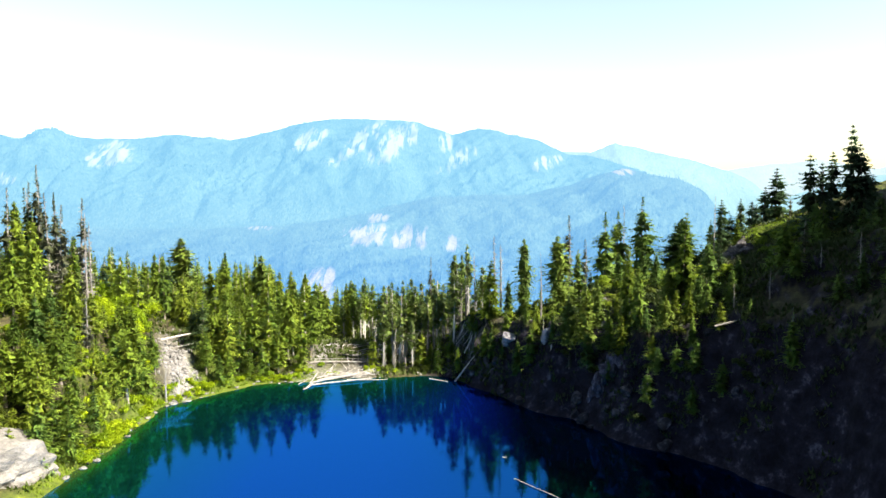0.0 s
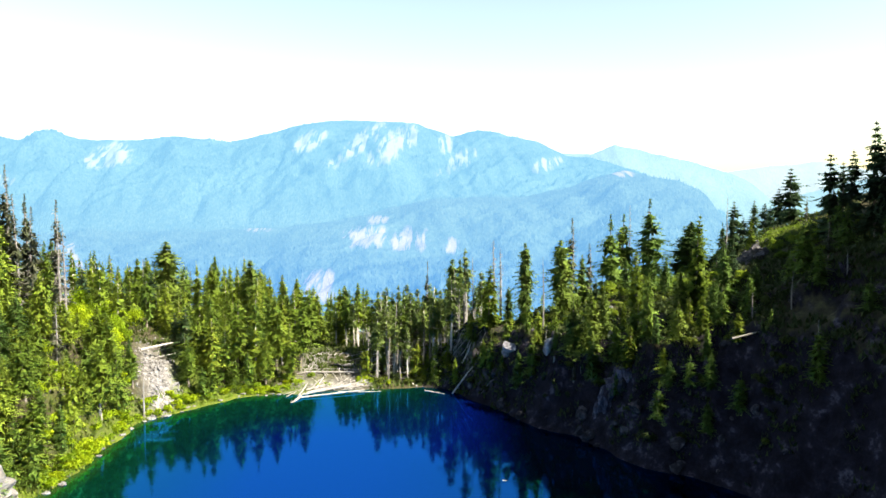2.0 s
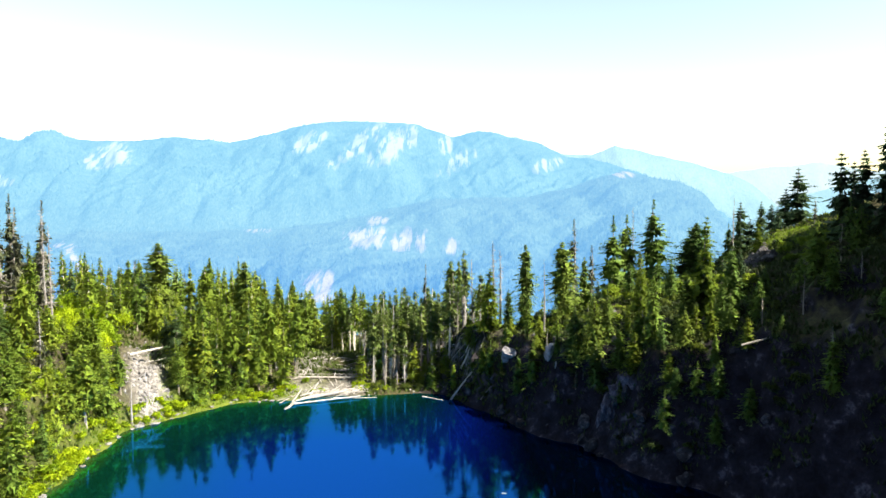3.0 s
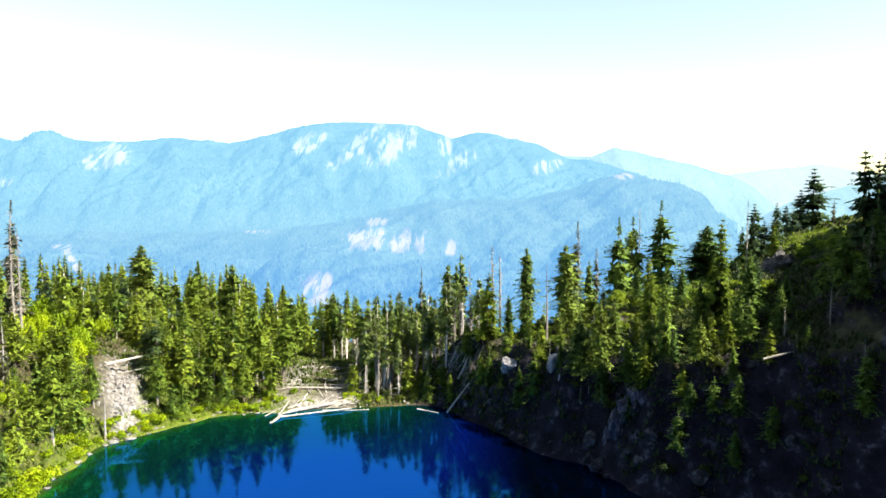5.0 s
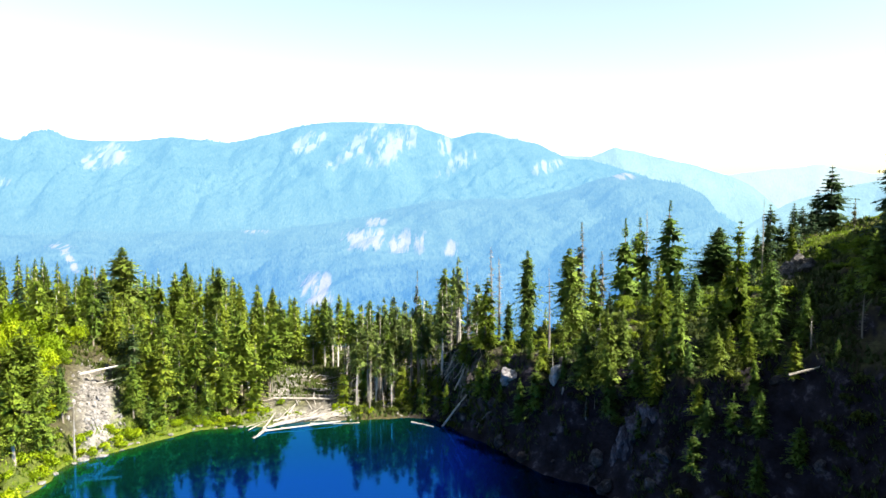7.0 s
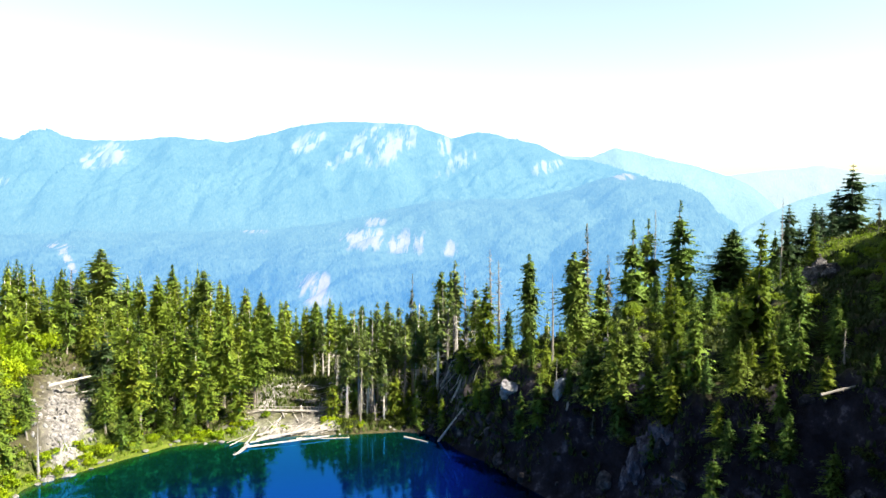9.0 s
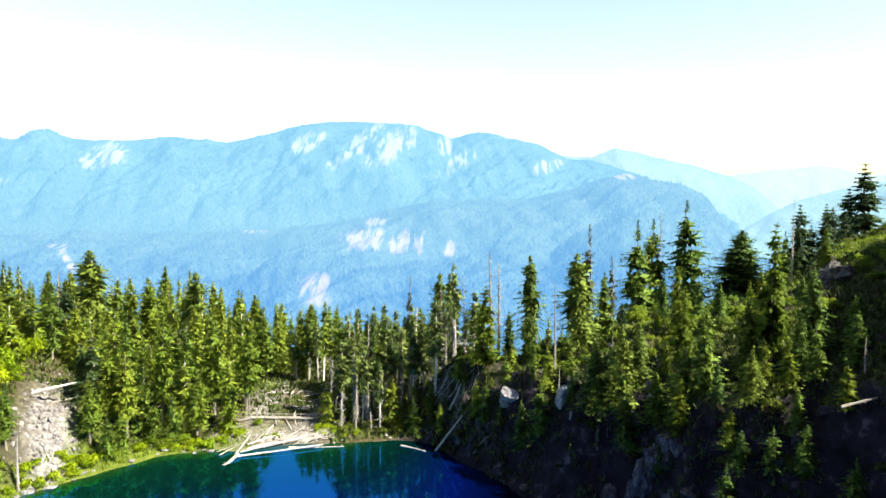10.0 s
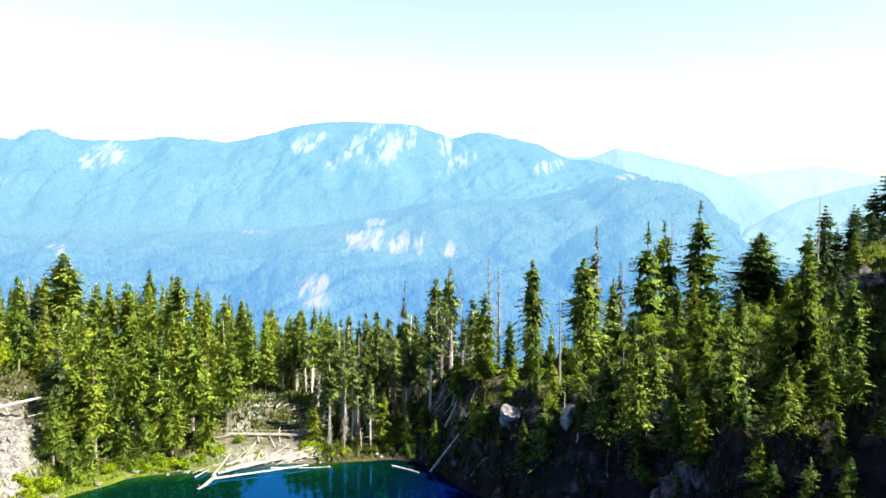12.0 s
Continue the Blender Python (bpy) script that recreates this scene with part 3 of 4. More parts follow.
for i in range(3):
    MODELS["dusk", i] = make_tree("conifer_tree", "dark green conifer on the rocky ridge", "tree", trunk(110 + i, 0.25, 0.98, 22, 0.08, 0.5), BARK, crown(110 + i, 0.05, 4.6, "cone", 190, 0.06), NEEDLES_MID)
    MODELS["slim", i] = make_tree("conifer_tree", "slender dark green conifer on the rocky ridge", "tree", trunk(120 + i, 0.22, 0.98, 22, 0.08, 0.6), BARK, crown(120 + i, 0.06, 4.3, "column", 170, 0.22), NEEDLES_MID)
    MODELS["full", i] = make_tree("conifer_tree", "broad dense pyramid-shaped conifer on the ridge", "tree", trunk(130 + i, 0.28, 0.98, 10, 0.05, 0.3), BARK, crown(130 + i, 0.03, 5.2, "cone", 280), NEEDLES_MID)
    MODELS["shaggy", i] = make_tree("conifer_tree", "dense shaggy conifer clinging to the cliff edge", "tree", trunk(140 + i, 0.25, 0.98, 18, 0.05, 0.5), BARK, crown(140 + i, 0.04, 4.6, "column", 270), NEEDLES_OLIVE)
    MODELS["plume", i] = make_tree("conifer_tree", "tall full conifer with a soft rounded crown", "tree", trunk(150 + i, 0.3, 0.97, 24, 0.05, 0.5, 1.8), BARK, crown(150 + i, 0.12, 4.9, "round", 215, 0.06), NEEDLES_OLIVE)
    MODELS["round", i] = make_tree("conifer_tree", "broad old conifer with a rounded full crown", "tree", trunk(30 + i, 0.32, 0.97, 14, 0.1, 0.5, 2.0), BARK, crown(30 + i, 0.10, 6.4, "round", 190), NEEDLES)
    MODELS["young", i] = make_tree("conifer_tree", "young bushy fir with branches down to the ground", "tree", trunk(40 + i, 0.2, 0.98), BARK, crown(40 + i, 0.02, 5.6, "cone", 130), NEEDLES)
    MODELS["spire", i] = make_tree("conifer_tree", "dark ragged conifer with a thin spire top", "tree", trunk(50 + i, 0.24, 1.0, 30, 0.1, 0.98, 1.6), BARK, crown(50 + i, 0.10, 4.9, "layered", 130, 0.15), NEEDLES_DARK)
    MODELS["bright", i] = make_tree("conifer_tree", "sunlit yellow-green hemlock with layered branches", "tree", trunk(60 + i, 0.22, 0.98, 14), BARK, crown(60 + i, 0.08, 4.6, "layered", 160, 0.2), NEEDLES_BRIGHT)
    MODELS["dry", i] = make_tree("conifer_tree", "thin half-dead conifer with grey olive needles", "tree", trunk(70 + i, 0.24, 1.0, 90, 0.1, 0.97, 1.9), DEADWOOD, crown(70 + i, 0.18, 2.3, "column", 95, 0.3), NEEDLES_DRY)
    MODELS["snag", i] = make_tree("dead_tree", "standing dead grey trunk with broken bare branches", "dead tree", trunk(80 + i, 0.27, 1.0, 150, 0.2, 0.98, 2.0), DEADWOOD)
    MODELS["stub", i] = make_tree("dead_tree", "bare grey broken-off tree trunk", "dead tree", trunk(90 + i, 0.3, 0.92, 12, 0.3, 0.9, 1.0), DEADWOOD)
COUNTS = {k: sum(1 for a, _ in MODELS if a == k) for k, _ in MODELS}
used_models = set()
tree_count = 0
planted = []


woods = {"v": [], "f": [], "m": [], "t": [], "face": [], "n": 0}


def join_tree(parts, m, tone):
    """Adds a tree's trunk and crown to the joined woods."""
    turn = np.array(m)
    for k, v, f, facing in parts:
        woods["v"].append(v @ turn[:3, :3].T + turn[:3, 3])
        woods["face"].append(facing @ np.linalg.inv(turn[:3, :3]))
        woods["f"] += [tuple(i + woods["n"] for i in q) for q in f]
        woods["m"] += [k] * len(f)
        woods["t"].append(np.full(len(v), tone))
        woods["n"] += len(v)


def tree_parts(kind, i):
    out = []
    for ob in MODELS[kind, i].children_recursive:
        way = np.zeros((len(ob.data.vertices), 3))
        for corner in ob.data.loops:
            way[corner.vertex_index] = corner.normal
        out.append((int(ob.name.startswith("crown")), np.array([v.co[:] for v in ob.data.vertices]), [tuple(p.vertices) for p in ob.data.polygons], way))
    return out


PARTS = {}


def plant(kind, x, y, top, width=1.0, base=None, joined_up=False):
    """A tree of that kind at (x, y) whose tip is at the height top."""
    global tree_count
    z = ground_at(x, y) if base is None else base
    h = max(3.0, top - z)
    i = int(rng.integers(COUNTS[kind]))
    s = h / TALL
    w = width * (0.45 * s + 0.55 * min(1.0, s * 1.4))
    m = Matrix.LocRotScale((x, y, z - 0.25), Euler((rng.normal(0, 0.02), rng.normal(0, 0.02), rng.uniform(0, 6.28))), (w, w, s))
    planted.append((x, y, z, top))
    if joined_up:
        if (kind, i) not in PARTS:
            PARTS[kind, i] = tree_parts(kind, i)
        join_tree(PARTS[kind, i], m, rng.uniform() * (0.7 if kind in ("bare", "dry") else 1.0))
        return None
    root = MODELS[kind, i]
    if (kind, i) not in used_models:
        used_models.add((kind, i))
        root.matrix_basis = m
        ob = root
    else:
        root_scale, root.scale = root.scale.copy(), (1, 1, 1)
        ob = copy_thing(root, m)
        root.scale = root_scale
    ob["group"] = "conifers round the lake"
    tree_count += 1
    return ob


# kind, x, y, height of the tip, width
FAR_BANK = [("narrow", -84, 204, 34.8, 0.8), ("plume", -88.5, 231, 37.8, 1.5), ("narrow", -81, 250, 29.1, 1), ("fir", -93, 290, 28.6, 0.9), ("narrow", -67.4, 245, 32.8, 0.8), ("plume", -63.7, 242, 31.1, 1.1),
            ("fir", -67, 262, 26.2, 0.8), ("fir", -57, 258, 24.3, 0.9), ("fir", -51.7, 255, 23.4, 0.9), ("fir", -54.7, 300, 14.3, 1.1), ("dry", -105, 275, 23.6, 1.2), ("dry", -99.6, 280, 23.4, 1.2),
            ("fir", -79, 205, 28.5, 0.8), ("spire", -96, 215, 27.2, 1), ("dry", -94, 225, 32.7, 1)]
SHORE_FIRS = [("young", -59.4, 178.5, 9.6, 1), ("young", -57.6, 181, 10, 1), ("fir", -63.3, 180, 14.8, 0.8), ("young", -50.5, 188, 11.5, 0.9), ("narrow", -57.7, 190, 17, 1), ("young", -54, 187.5, 9, 1),
              ("fir", -47, 192, 15, 0.8), ("narrow", -41, 195, 18, 1), ("fir", -60, 188, 20, 0.9),
              ("fir", -62, 193, 25, 0.9), ("fir", -55.5, 195, 24, 0.95), ("narrow", -51, 197, 25.5, 1.1), ("fir", -46, 200, 24.5, 0.9), ("fir", -40, 204, 22.5, 0.9), ("narrow", -66, 196, 27, 1.1)]
OUTLET = [("bare", -27, 222, 21.6, 1), ("fir", -20, 228, 17.1, 0.9), ("bare", -19.4, 239, 21.3, 1), ("bare", -13.4, 232, 23.6, 1), ("bare", -10.5, 228, 24.9, 1), ("bare", -7, 222, 24.4, 1), ("bare", -2, 216, 26.1, 1),
          ("dry", -4.8, 235, 31.1, 0.8), ("plume", 3, 227, 32.5, 1.0), ("plume", 6.5, 232, 32.2, 0.6), ("snag", 9.9, 205, 35, 0.8), ("bare", -33, 225, 17.6, 1), ("bare", -25, 230, 18.8, 1), ("bare", 9.8, 200, 27.4, 0.7)]
RIDGE_END = [("bright", 13.2, 190, 33.9, 1.1), ("snag", 15.3, 195, 40.5, 0.9), ("snag", 16.7, 196, 38.2, 0.9), ("dusk", 19.1, 195, 27.7, 0.8), ("plume", 24.1, 200, 39.3, 0.7), ("stub", 25.8, 178, 38.6, 0.6), ("plume", 31.6, 184, 40.9, 1.0),
             ("dry", 37.5, 205, 46.2, 0.9), ("dusk", 37.2, 188, 36.9, 0.7), ("dry", 41.7, 200, 39.2, 0.8), ("slim", 49, 206, 47.2, 1.05), ("slim", 53.8, 212, 47.3, 1.3), ("snag", 57, 215, 49.6, 0.5), ("slim", 61, 208, 51.7, 1.35),
             ("stub", 57, 205, 34.5, 0.8), ("full", 69, 199, 45.2, 1.9)]
RIDGE_TOP = [("bright", 54.4, 153, 47.9, 0.75), ("snag", 73.6, 185, 52.3, 0.4), ("spire", 77.5, 190, 50.9, 0.9), ("spire", 80.7, 192, 46.6, 1.3), ("spire", 92.8, 205, 50.4, 1.3), ("spire", 97.8, 208, 54.8, 1.0), ("spire", 101, 207, 60.5, 1.3),
             ("spire", 89, 165, 61.7, 0.9), ("spire", 92.4, 167, 59.8, 0.9), ("spire", 98, 172, 62.9, 0.9), ("spire", 95.9, 160, 68.5, 0.8), ("spire", 96.8, 158, 63.8, 0.9), ("spire", 89.6, 195, 49.5, 1.1), ("spire", 82.6, 190, 51.1, 0.8), ("dry", 96.6, 190, 51.8, 0.8), ("spire", 103, 166, 58, 0.9), ("spire", 106, 169, 57, 1.0), ("spire", 101, 163, 58.5, 0.8), ("dry", 105, 174, 58, 0.9)]
CLIFF_TREES = [("shaggy", 30.4, 163.5, 28.6, 0.95), ("shaggy", 34, 161, 31.2, 1.0), ("shaggy", 36.8, 161.5, 31.8, 0.9), ("dusk", 43.3, 150.5, 35.8, 0.9), ("bright", 44.6, 163, 37.1, 1.0), ("shaggy", 51.3, 154, 36, 1.0), ("bright", 47.6, 175, 39.3, 0.8), ("bright", 58.5, 165, 40.3, 0.9),
               ("dusk", 57.9, 148, 42.1, 0.9), ("young", 15.6, 177, 13.1, 0.7), ("dusk", 18.7, 171.7, 15.2, 0.9), ("young", 4.2, 191.3, 9, 0.8), ("bright", 9, 187.9, 12.6, 1.0), ("young", 23.8, 173.6, 24.3, 1.1), ("dry", 30.1, 160.4, 14.5, 1.2), ("slim", -1.4, 194.5, 9.6, 1.0),
               ("bright", 41.6, 162.4, 28, 0.9), ("shaggy", 47.1, 143.3, 31, 1.1), ("full", 55.5, 147, 34.5, 1.0), ("slim", 55.6, 142.3, 34.3, 1.1), ("full", 53.5, 171, 36.8, 1.0), ("dusk", 60, 141, 36.5, 1.0), ("dusk", 63.5, 146, 38, 1.0), ("slim", 72.3, 150, 40.8, 1), ("slim", 81.8, 150, 53.2, 0.7), ("full", 65.2, 165, 38.6, 0.9),
               ("bright", 50.5, 147, 31, 1.0), ("dusk", 45, 141, 20, 1.3), ("slim", 48, 138.5, 21.5, 1.3), ("dusk", 51, 136, 22.5, 1.2), ("slim", 54.5, 131, 20, 1.2), ("dusk", 49.5, 133.5, 14, 1.2), ("slim", 42.5, 140, 16, 1.1), ("dusk", 60, 132, 29, 1.1), ("dusk", 66.5, 152, 37, 1.1),
               ("dusk", 27, 166.5, 22, 0.8), ("dusk", 21.5, 176, 23, 0.8), ("slim", 13, 182, 17, 0.8)]
UPPER_LEFT = [("fir", -88, 146, 46, 0.8), ("narrow", -92, 154, 48, 1), ("fir", -99, 158, 49, 0.9), ("fir", -84, 152, 36, 0.9), ("narrow", -91, 166, 42, 1.1), ("fir", -90, 142, 42, 1), ("fir", -93, 148, 44, 1), ("spire", -98, 162, 50, 1)]
LOWER_LEFT = [("fir", -77, 167, 25, 1.1), ("fir", -80.5, 169, 26, 1.1), ("fir", -83.5, 166, 25, 1.1), ("fir", -78.5, 162, 24, 1.1), ("fir", -75, 165.5, 19, 1.1), ("fir", -82, 158, 29, 1.0), ("fir", -85.5, 161, 28, 1.0),
              ("fir", -85.4, 134, 27.4, 1.1), ("fir", -79.6, 130, 23.7, 1.2), ("fir", -78.2, 138, 25.6, 1.1), ("narrow", -76.9, 143, 21.1, 1.3), ("fir", -76.3, 150, 17.3, 1.2), ("fir", -76, 157, 18.4, 1.1), ("fir", -73.2, 131, 14.9, 1.1),
              ("young", -72.4, 140, 11.3, 1.0), ("fir", -76.2, 127, 19.1, 1.1), ("fir", -90.9, 140, 33.4, 1.1), ("narrow", -92.5, 148, 34.9, 1.2), ("fir", -88.7, 150, 32.2, 1.1)]
LEFT_BANK = [("dry", -100.5, 165, 55, 0.9), ("dry", -96.6, 162, 58.8, 1), ("dry", -91.2, 158, 52.1, 1), ("dry", -89.4, 160, 49.5, 1), ("dry", -93.1, 175, 51, 1.3), ("snag", -89.1, 172, 45.3, 0.9), ("narrow", -103.5, 215, 29.8, 1.2),
             ("dry", -96, 150, 53.2, 1), ("fir", -95.9, 152, 50.2, 0.9), ("fir", -71.5, 152, 20.3, 1.2), ("fir", -81.8, 140, 27.2, 1.1), ("fir", -78.8, 131, 22.6, 1.2), ("dry", -79.3, 150, 29.6, 1), ("fir", -73, 148, 17.3, 1.2), ("fir", -71.6, 160, 17.4, 1.1), ("young", -70.5, 126, 12, 0.9), ("dry", -99, 163, 53.5, 1.2), ("dry", -94.5, 160, 54.5, 1.0), ("dry", -92.5, 163, 50.5, 1.4), ("dry", -95.2, 168, 52.5, 1.1), ("snag", -88, 168, 47.5, 0.9)]
for grove in (FAR_BANK, SHORE_FIRS, OUTLET, RIDGE_END, RIDGE_TOP, CLIFF_TREES, UPPER_LEFT, LOWER_LEFT, LEFT_BANK):
    for kind, x, y, top, wide in grove:
        plant(kind, x, y, top, wide * (1.35 if grove is RIDGE_TOP else 1.22 if grove in (FAR_BANK, SHORE_FIRS, LOWER_LEFT) else 1.3 if grove is RIDGE_END else 1.1 if grove is CLIFF_TREES else 1.0))


def scatter(kinds, count, x0, x1, y0, y1, low, high, keep, space=2.4, cap=None, joined_up=False):
    done = tries = 0
    while done < count and tries < count * 30:
        tries += 1
        x, y = rng.uniform(x0, x1), rng.uniform(y0, y1)
        d = float(shore_distance(np.array([x]), np.array([y]))[0])
        if not keep(x, y, d) or any(abs(x - a) < space and abs(y - b) < space for a, b, _, _ in planted):
            continue
        z = ground_at(x, y)
        top = z + rng.uniform(low, high)
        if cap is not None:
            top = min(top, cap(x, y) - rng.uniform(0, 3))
        if top - z < 3:
            continue
        plant(str(rng.choice(kinds)), x, y, top, rng.uniform(0.95, 1.45), joined_up=joined_up)
        done += 1


def off_scree(x, y):
    return abs(x + 70.5 + 0.5 * (y - 178)) > 6 or abs(y - 179) > 13


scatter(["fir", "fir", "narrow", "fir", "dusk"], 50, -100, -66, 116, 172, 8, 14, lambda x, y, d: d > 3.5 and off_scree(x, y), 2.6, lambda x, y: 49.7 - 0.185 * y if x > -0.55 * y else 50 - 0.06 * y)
scatter(["fir", "narrow", "fir", "young", "spire"], 36, -108, -60, 168, 226, 9, 15, lambda x, y, d: d > 5 and off_scree(x, y) and not (x < -80 and y < 202), 2.8)
scatter(["fir", "narrow", "fir"], 34, -112, -32, 192, 250, 14, 20, lambda x, y, d: d > 6 and (abs(x + 36.5) > 4.5 or y > 226), 3.0, None, True)
scatter(["bare", "bare", "bare", "dry"], 34, -36, 16, 207, 240, 15, 21, lambda x, y, d: d > 9 and x > -31, 2.2, None, True)
scatter(["snag", "dry", "bare"], 20, -14, 12, 201, 230, 9, 17, lambda x, y, d: d > 5, 1.6)
scatter(["dusk", "bright", "slim", "young"], 18, 10, 60, 134, 186, 5, 10, lambda x, y, d: 2 < d < 14, 2.4)
scatter(["dusk", "slim", "bright", "spire"], 9, 26, 84, 140, 190, 5, 10, lambda x, y, d: d > 9, 3.0)
scatter(["spire", "slim", "dusk", "dusk"], 16, 42, 92, 112, 150, 6, 11, lambda x, y, d: d > 5, 3.0)
scatter(["snag", "dry"], 10, 16, 86, 120, 172, 4, 8, lambda x, y, d: 9 < d < 26, 2.5)
scatter(["young", "bright", "dry"], 12, -6, 20, 184, 206, 3.5, 8, lambda x, y, d: d > 2.5, 2.2)
scatter(["narrow", "bare", "bare", "snag", "snag"], 18, -21, 6, 196, 208, 7, 14, lambda x, y, d: d > 2, 1.7)
scatter(["bare", "bare", "bare", "stub"], 30, -18, 9, 197, 214, 15, 22, lambda x, y, d: d > 3, 1.5)


# ---- undergrowth and the woods behind ----
def tufts(name, label, category, mat, count, x0, x1, y0, y1, size, keep, seed):
    """Countless small leafy tufts on the ground, three leaves each."""
    r = np.random.default_rng(seed)
    x, y = r.uniform(x0, x1, count), r.uniform(y0, y1, count)
    ok = keep(x, y, shore_distance(x, y))
    x, y = x[ok], y[ok]
    z = ground_height(x, y)
    k = len(x)
    verts = np.zeros((k, 3, 3, 3))
    for j in range(3):
        a, h = r.uniform(0, 6.28, k), size * r.uniform(0.4, 1.3, k)
        lean = r.uniform(0.2, 0.9, k)
        w = 0.28 * h
        root = np.stack([x + r.normal(0, 0.3, k), y + r.normal(0, 0.3, k), z - 0.1], -1)
        side = np.stack([-np.sin(a) * w, np.cos(a) * w, 0 * a], -1)
        tip = np.stack([np.cos(a) * h * lean, np.sin(a) * h * lean, h], -1)
        verts[:, j, 0], verts[:, j, 1], verts[:, j, 2] = root - side, root + side, root + tip
    ob = mesh_object(name, verts.reshape(-1, 3), np.arange(k * 9).reshape(-1, 3), mat)
    return tagged(ob, label, category, kind="stuff")


UNDERGROWTH = foliage_material("undergrowth_leaves", (0.055, 0.080, 0.014), (0.055, 0.080, 0.014), (0.055, 0.080, 0.014), 0.3)
# undergrowth green again, darkened: shade of the cliff is in the colour
CLIFF_GREEN = foliage_material("shaded_fern_leaves", (0.030, 0.046, 0.012), (0.030, 0.046, 0.012), (0.030, 0.046, 0.012), 0.25)
RIDGE_GREEN = foliage_material("ridge_grass_leaves", (0.14, 0.210, 0.018), (0.14, 0.210, 0.018), (0.14, 0.210, 0.018), 0.4)
tufts("undergrowth", "low green undergrowth on the forest floor", "undergrowth", UNDERGROWTH, 26000, -115, 16, 112, 262, 1.0, lambda x, y, d: (d > np.where(x > -20, 0.5, 2.5)) & ((np.abs(x + 71.5 + 0.5 * (y - 178)) > 6) | (np.abs(y - 179) > 12)) & ((x < -44) | (d > 14) | (x > -20)), 71)
tufts("cliff_growth", "ferns and small bushes on the cliff, darkened as in its shade", "undergrowth", CLIFF_GREEN, 32000, -6, 100, 108, 204, 0.9, lambda x, y, d: (d > 1.5) & (x > -6) & (fbm(x, y, 9, 3, 8) > -0.22), 72)
tufts("ridge_grass", "bright sunlit grass and heather on the ridge", "grass", RIDGE_GREEN, 32000, 14, 104, 140, 202, 0.5, lambda x, y, d: (d > 13) & (x > 10) & (y > 152 + 0.2 * np.maximum(x - 40, 0)) & (fbm(x, y, 20, 3, 9) > -0.05), 73)
tufts("bank_grass", "bright green grass along the lake shore", "grass", RIDGE_GREEN, 9000, -78, -36, 112, 202, 0.6, lambda x, y, d: (d > 0.4) & (d < 6) & ((x < -44) | (fbm(x, y, 9, 2, 5) > 0.2)), 74)

r_wood = np.random.default_rng(99)
LOW = []
for i in range(3):
    v, f, facing = crown(900 + i, 0.12, 4.6, "cone", 95, 0.1, 0.62)
    LOW.append((1, np.array(v, dtype=float), f, np.array(facing, dtype=float)))
v, f = trunk(950, 0.24, 0.9)[0]
v = np.array(v, dtype=float)
LOW_TRUNK = (0, v, f, np.concatenate([v[:, :2], 0 * v[:, :1]], 1) + (0.01, 0, 0))
for _ in range(200):
    x, y = r_wood.uniform(-150, 60), r_wood.uniform(222, 325)
    if (x > 20 and y < 245) or (x > -32 and y < 236):
        continue
    h = r_wood.uniform(13, 19) / TALL
    m = Matrix.LocRotScale((x, y, ground_at(x, y)), Euler((0, 0, r_wood.uniform(0, 6.28))), (0.85 * h + 0.1, 0.85 * h + 0.1, h))
    join_tree((LOW_TRUNK, LOW[int(r_wood.integers(3))]), m, r_wood.uniform())
facing = np.concatenate(woods["face"])
woodland = mesh_object("woodland", np.concatenate(woods["v"]), woods["f"], PALE_BARK, normals=facing / np.maximum(np.linalg.norm(facing, axis=1, keepdims=True), 1e-6))
woodland.data.materials.append(WOOD_NEEDLES)
woodland.data.polygons.foreach_set("material_index", woods["m"])
set_attribute(woodland, "tone", np.concatenate(woods["t"]))
tagged(woodland, "dense green conifer woods on the slope beyond the lake", "woods", kind="stuff")


# ---- shrubs ----
def shrub_mesh(seed, count=420, leaf=1.1):
    """A leafy bush: clumps of leaves over several rounded heads, on a few stems."""
    r = np.random.default_rng(seed)
    verts, faces, normals = [], [], []
    heads = [(Vector((0.55 * math.cos(a), 0.55 * math.sin(a), 0.25 + 0.4 * r.uniform())), r.uniform(0.30, 0.5)) for a in r.uniform(0, 6.28, 6)] + [(Vector((0, 0, 0.5)), 0.5)]
    for k in range(count):
        c, q = heads[k % 7]
        out = Vector(r.normal(0, 1, 3)).normalized()
        out.z = abs(out.z) if r.uniform() < 0.8 else out.z
        p = c + out * q * r.uniform(0.6, 1.05)
        p.z = max(p.z, 0.02)
        way = (out + Vector(r.normal(0, 0.6, 3))).normalized()
        spray(verts, faces, normals, p, way, leaf * r.uniform(0.10, 0.24), leaf * r.uniform(0.05, 0.10), (out + Vector((0, 0, 0.35))).normalized(), r)
    for k in range(5):
        a = r.uniform(0, 6.28)
        v, f = tube([(0, 0, -0.2), (0.25 * math.cos(a), 0.25 * math.sin(a), 0.3), (0.5 * math.cos(a), 0.5 * math.sin(a), 0.6)], [0.03, 0.02, 0.01], 3)
        o = len(verts)
        verts += v
        faces += [tuple(i + o for i in q) for q in f]
        normals += [Vector((p[0], p[1], 0.1)).normalized() for p in v]
    return verts, faces, normals


def bush_object(name, data, mat):
    return mesh_object(name, data[0], data[1], mat, normals=data[2])


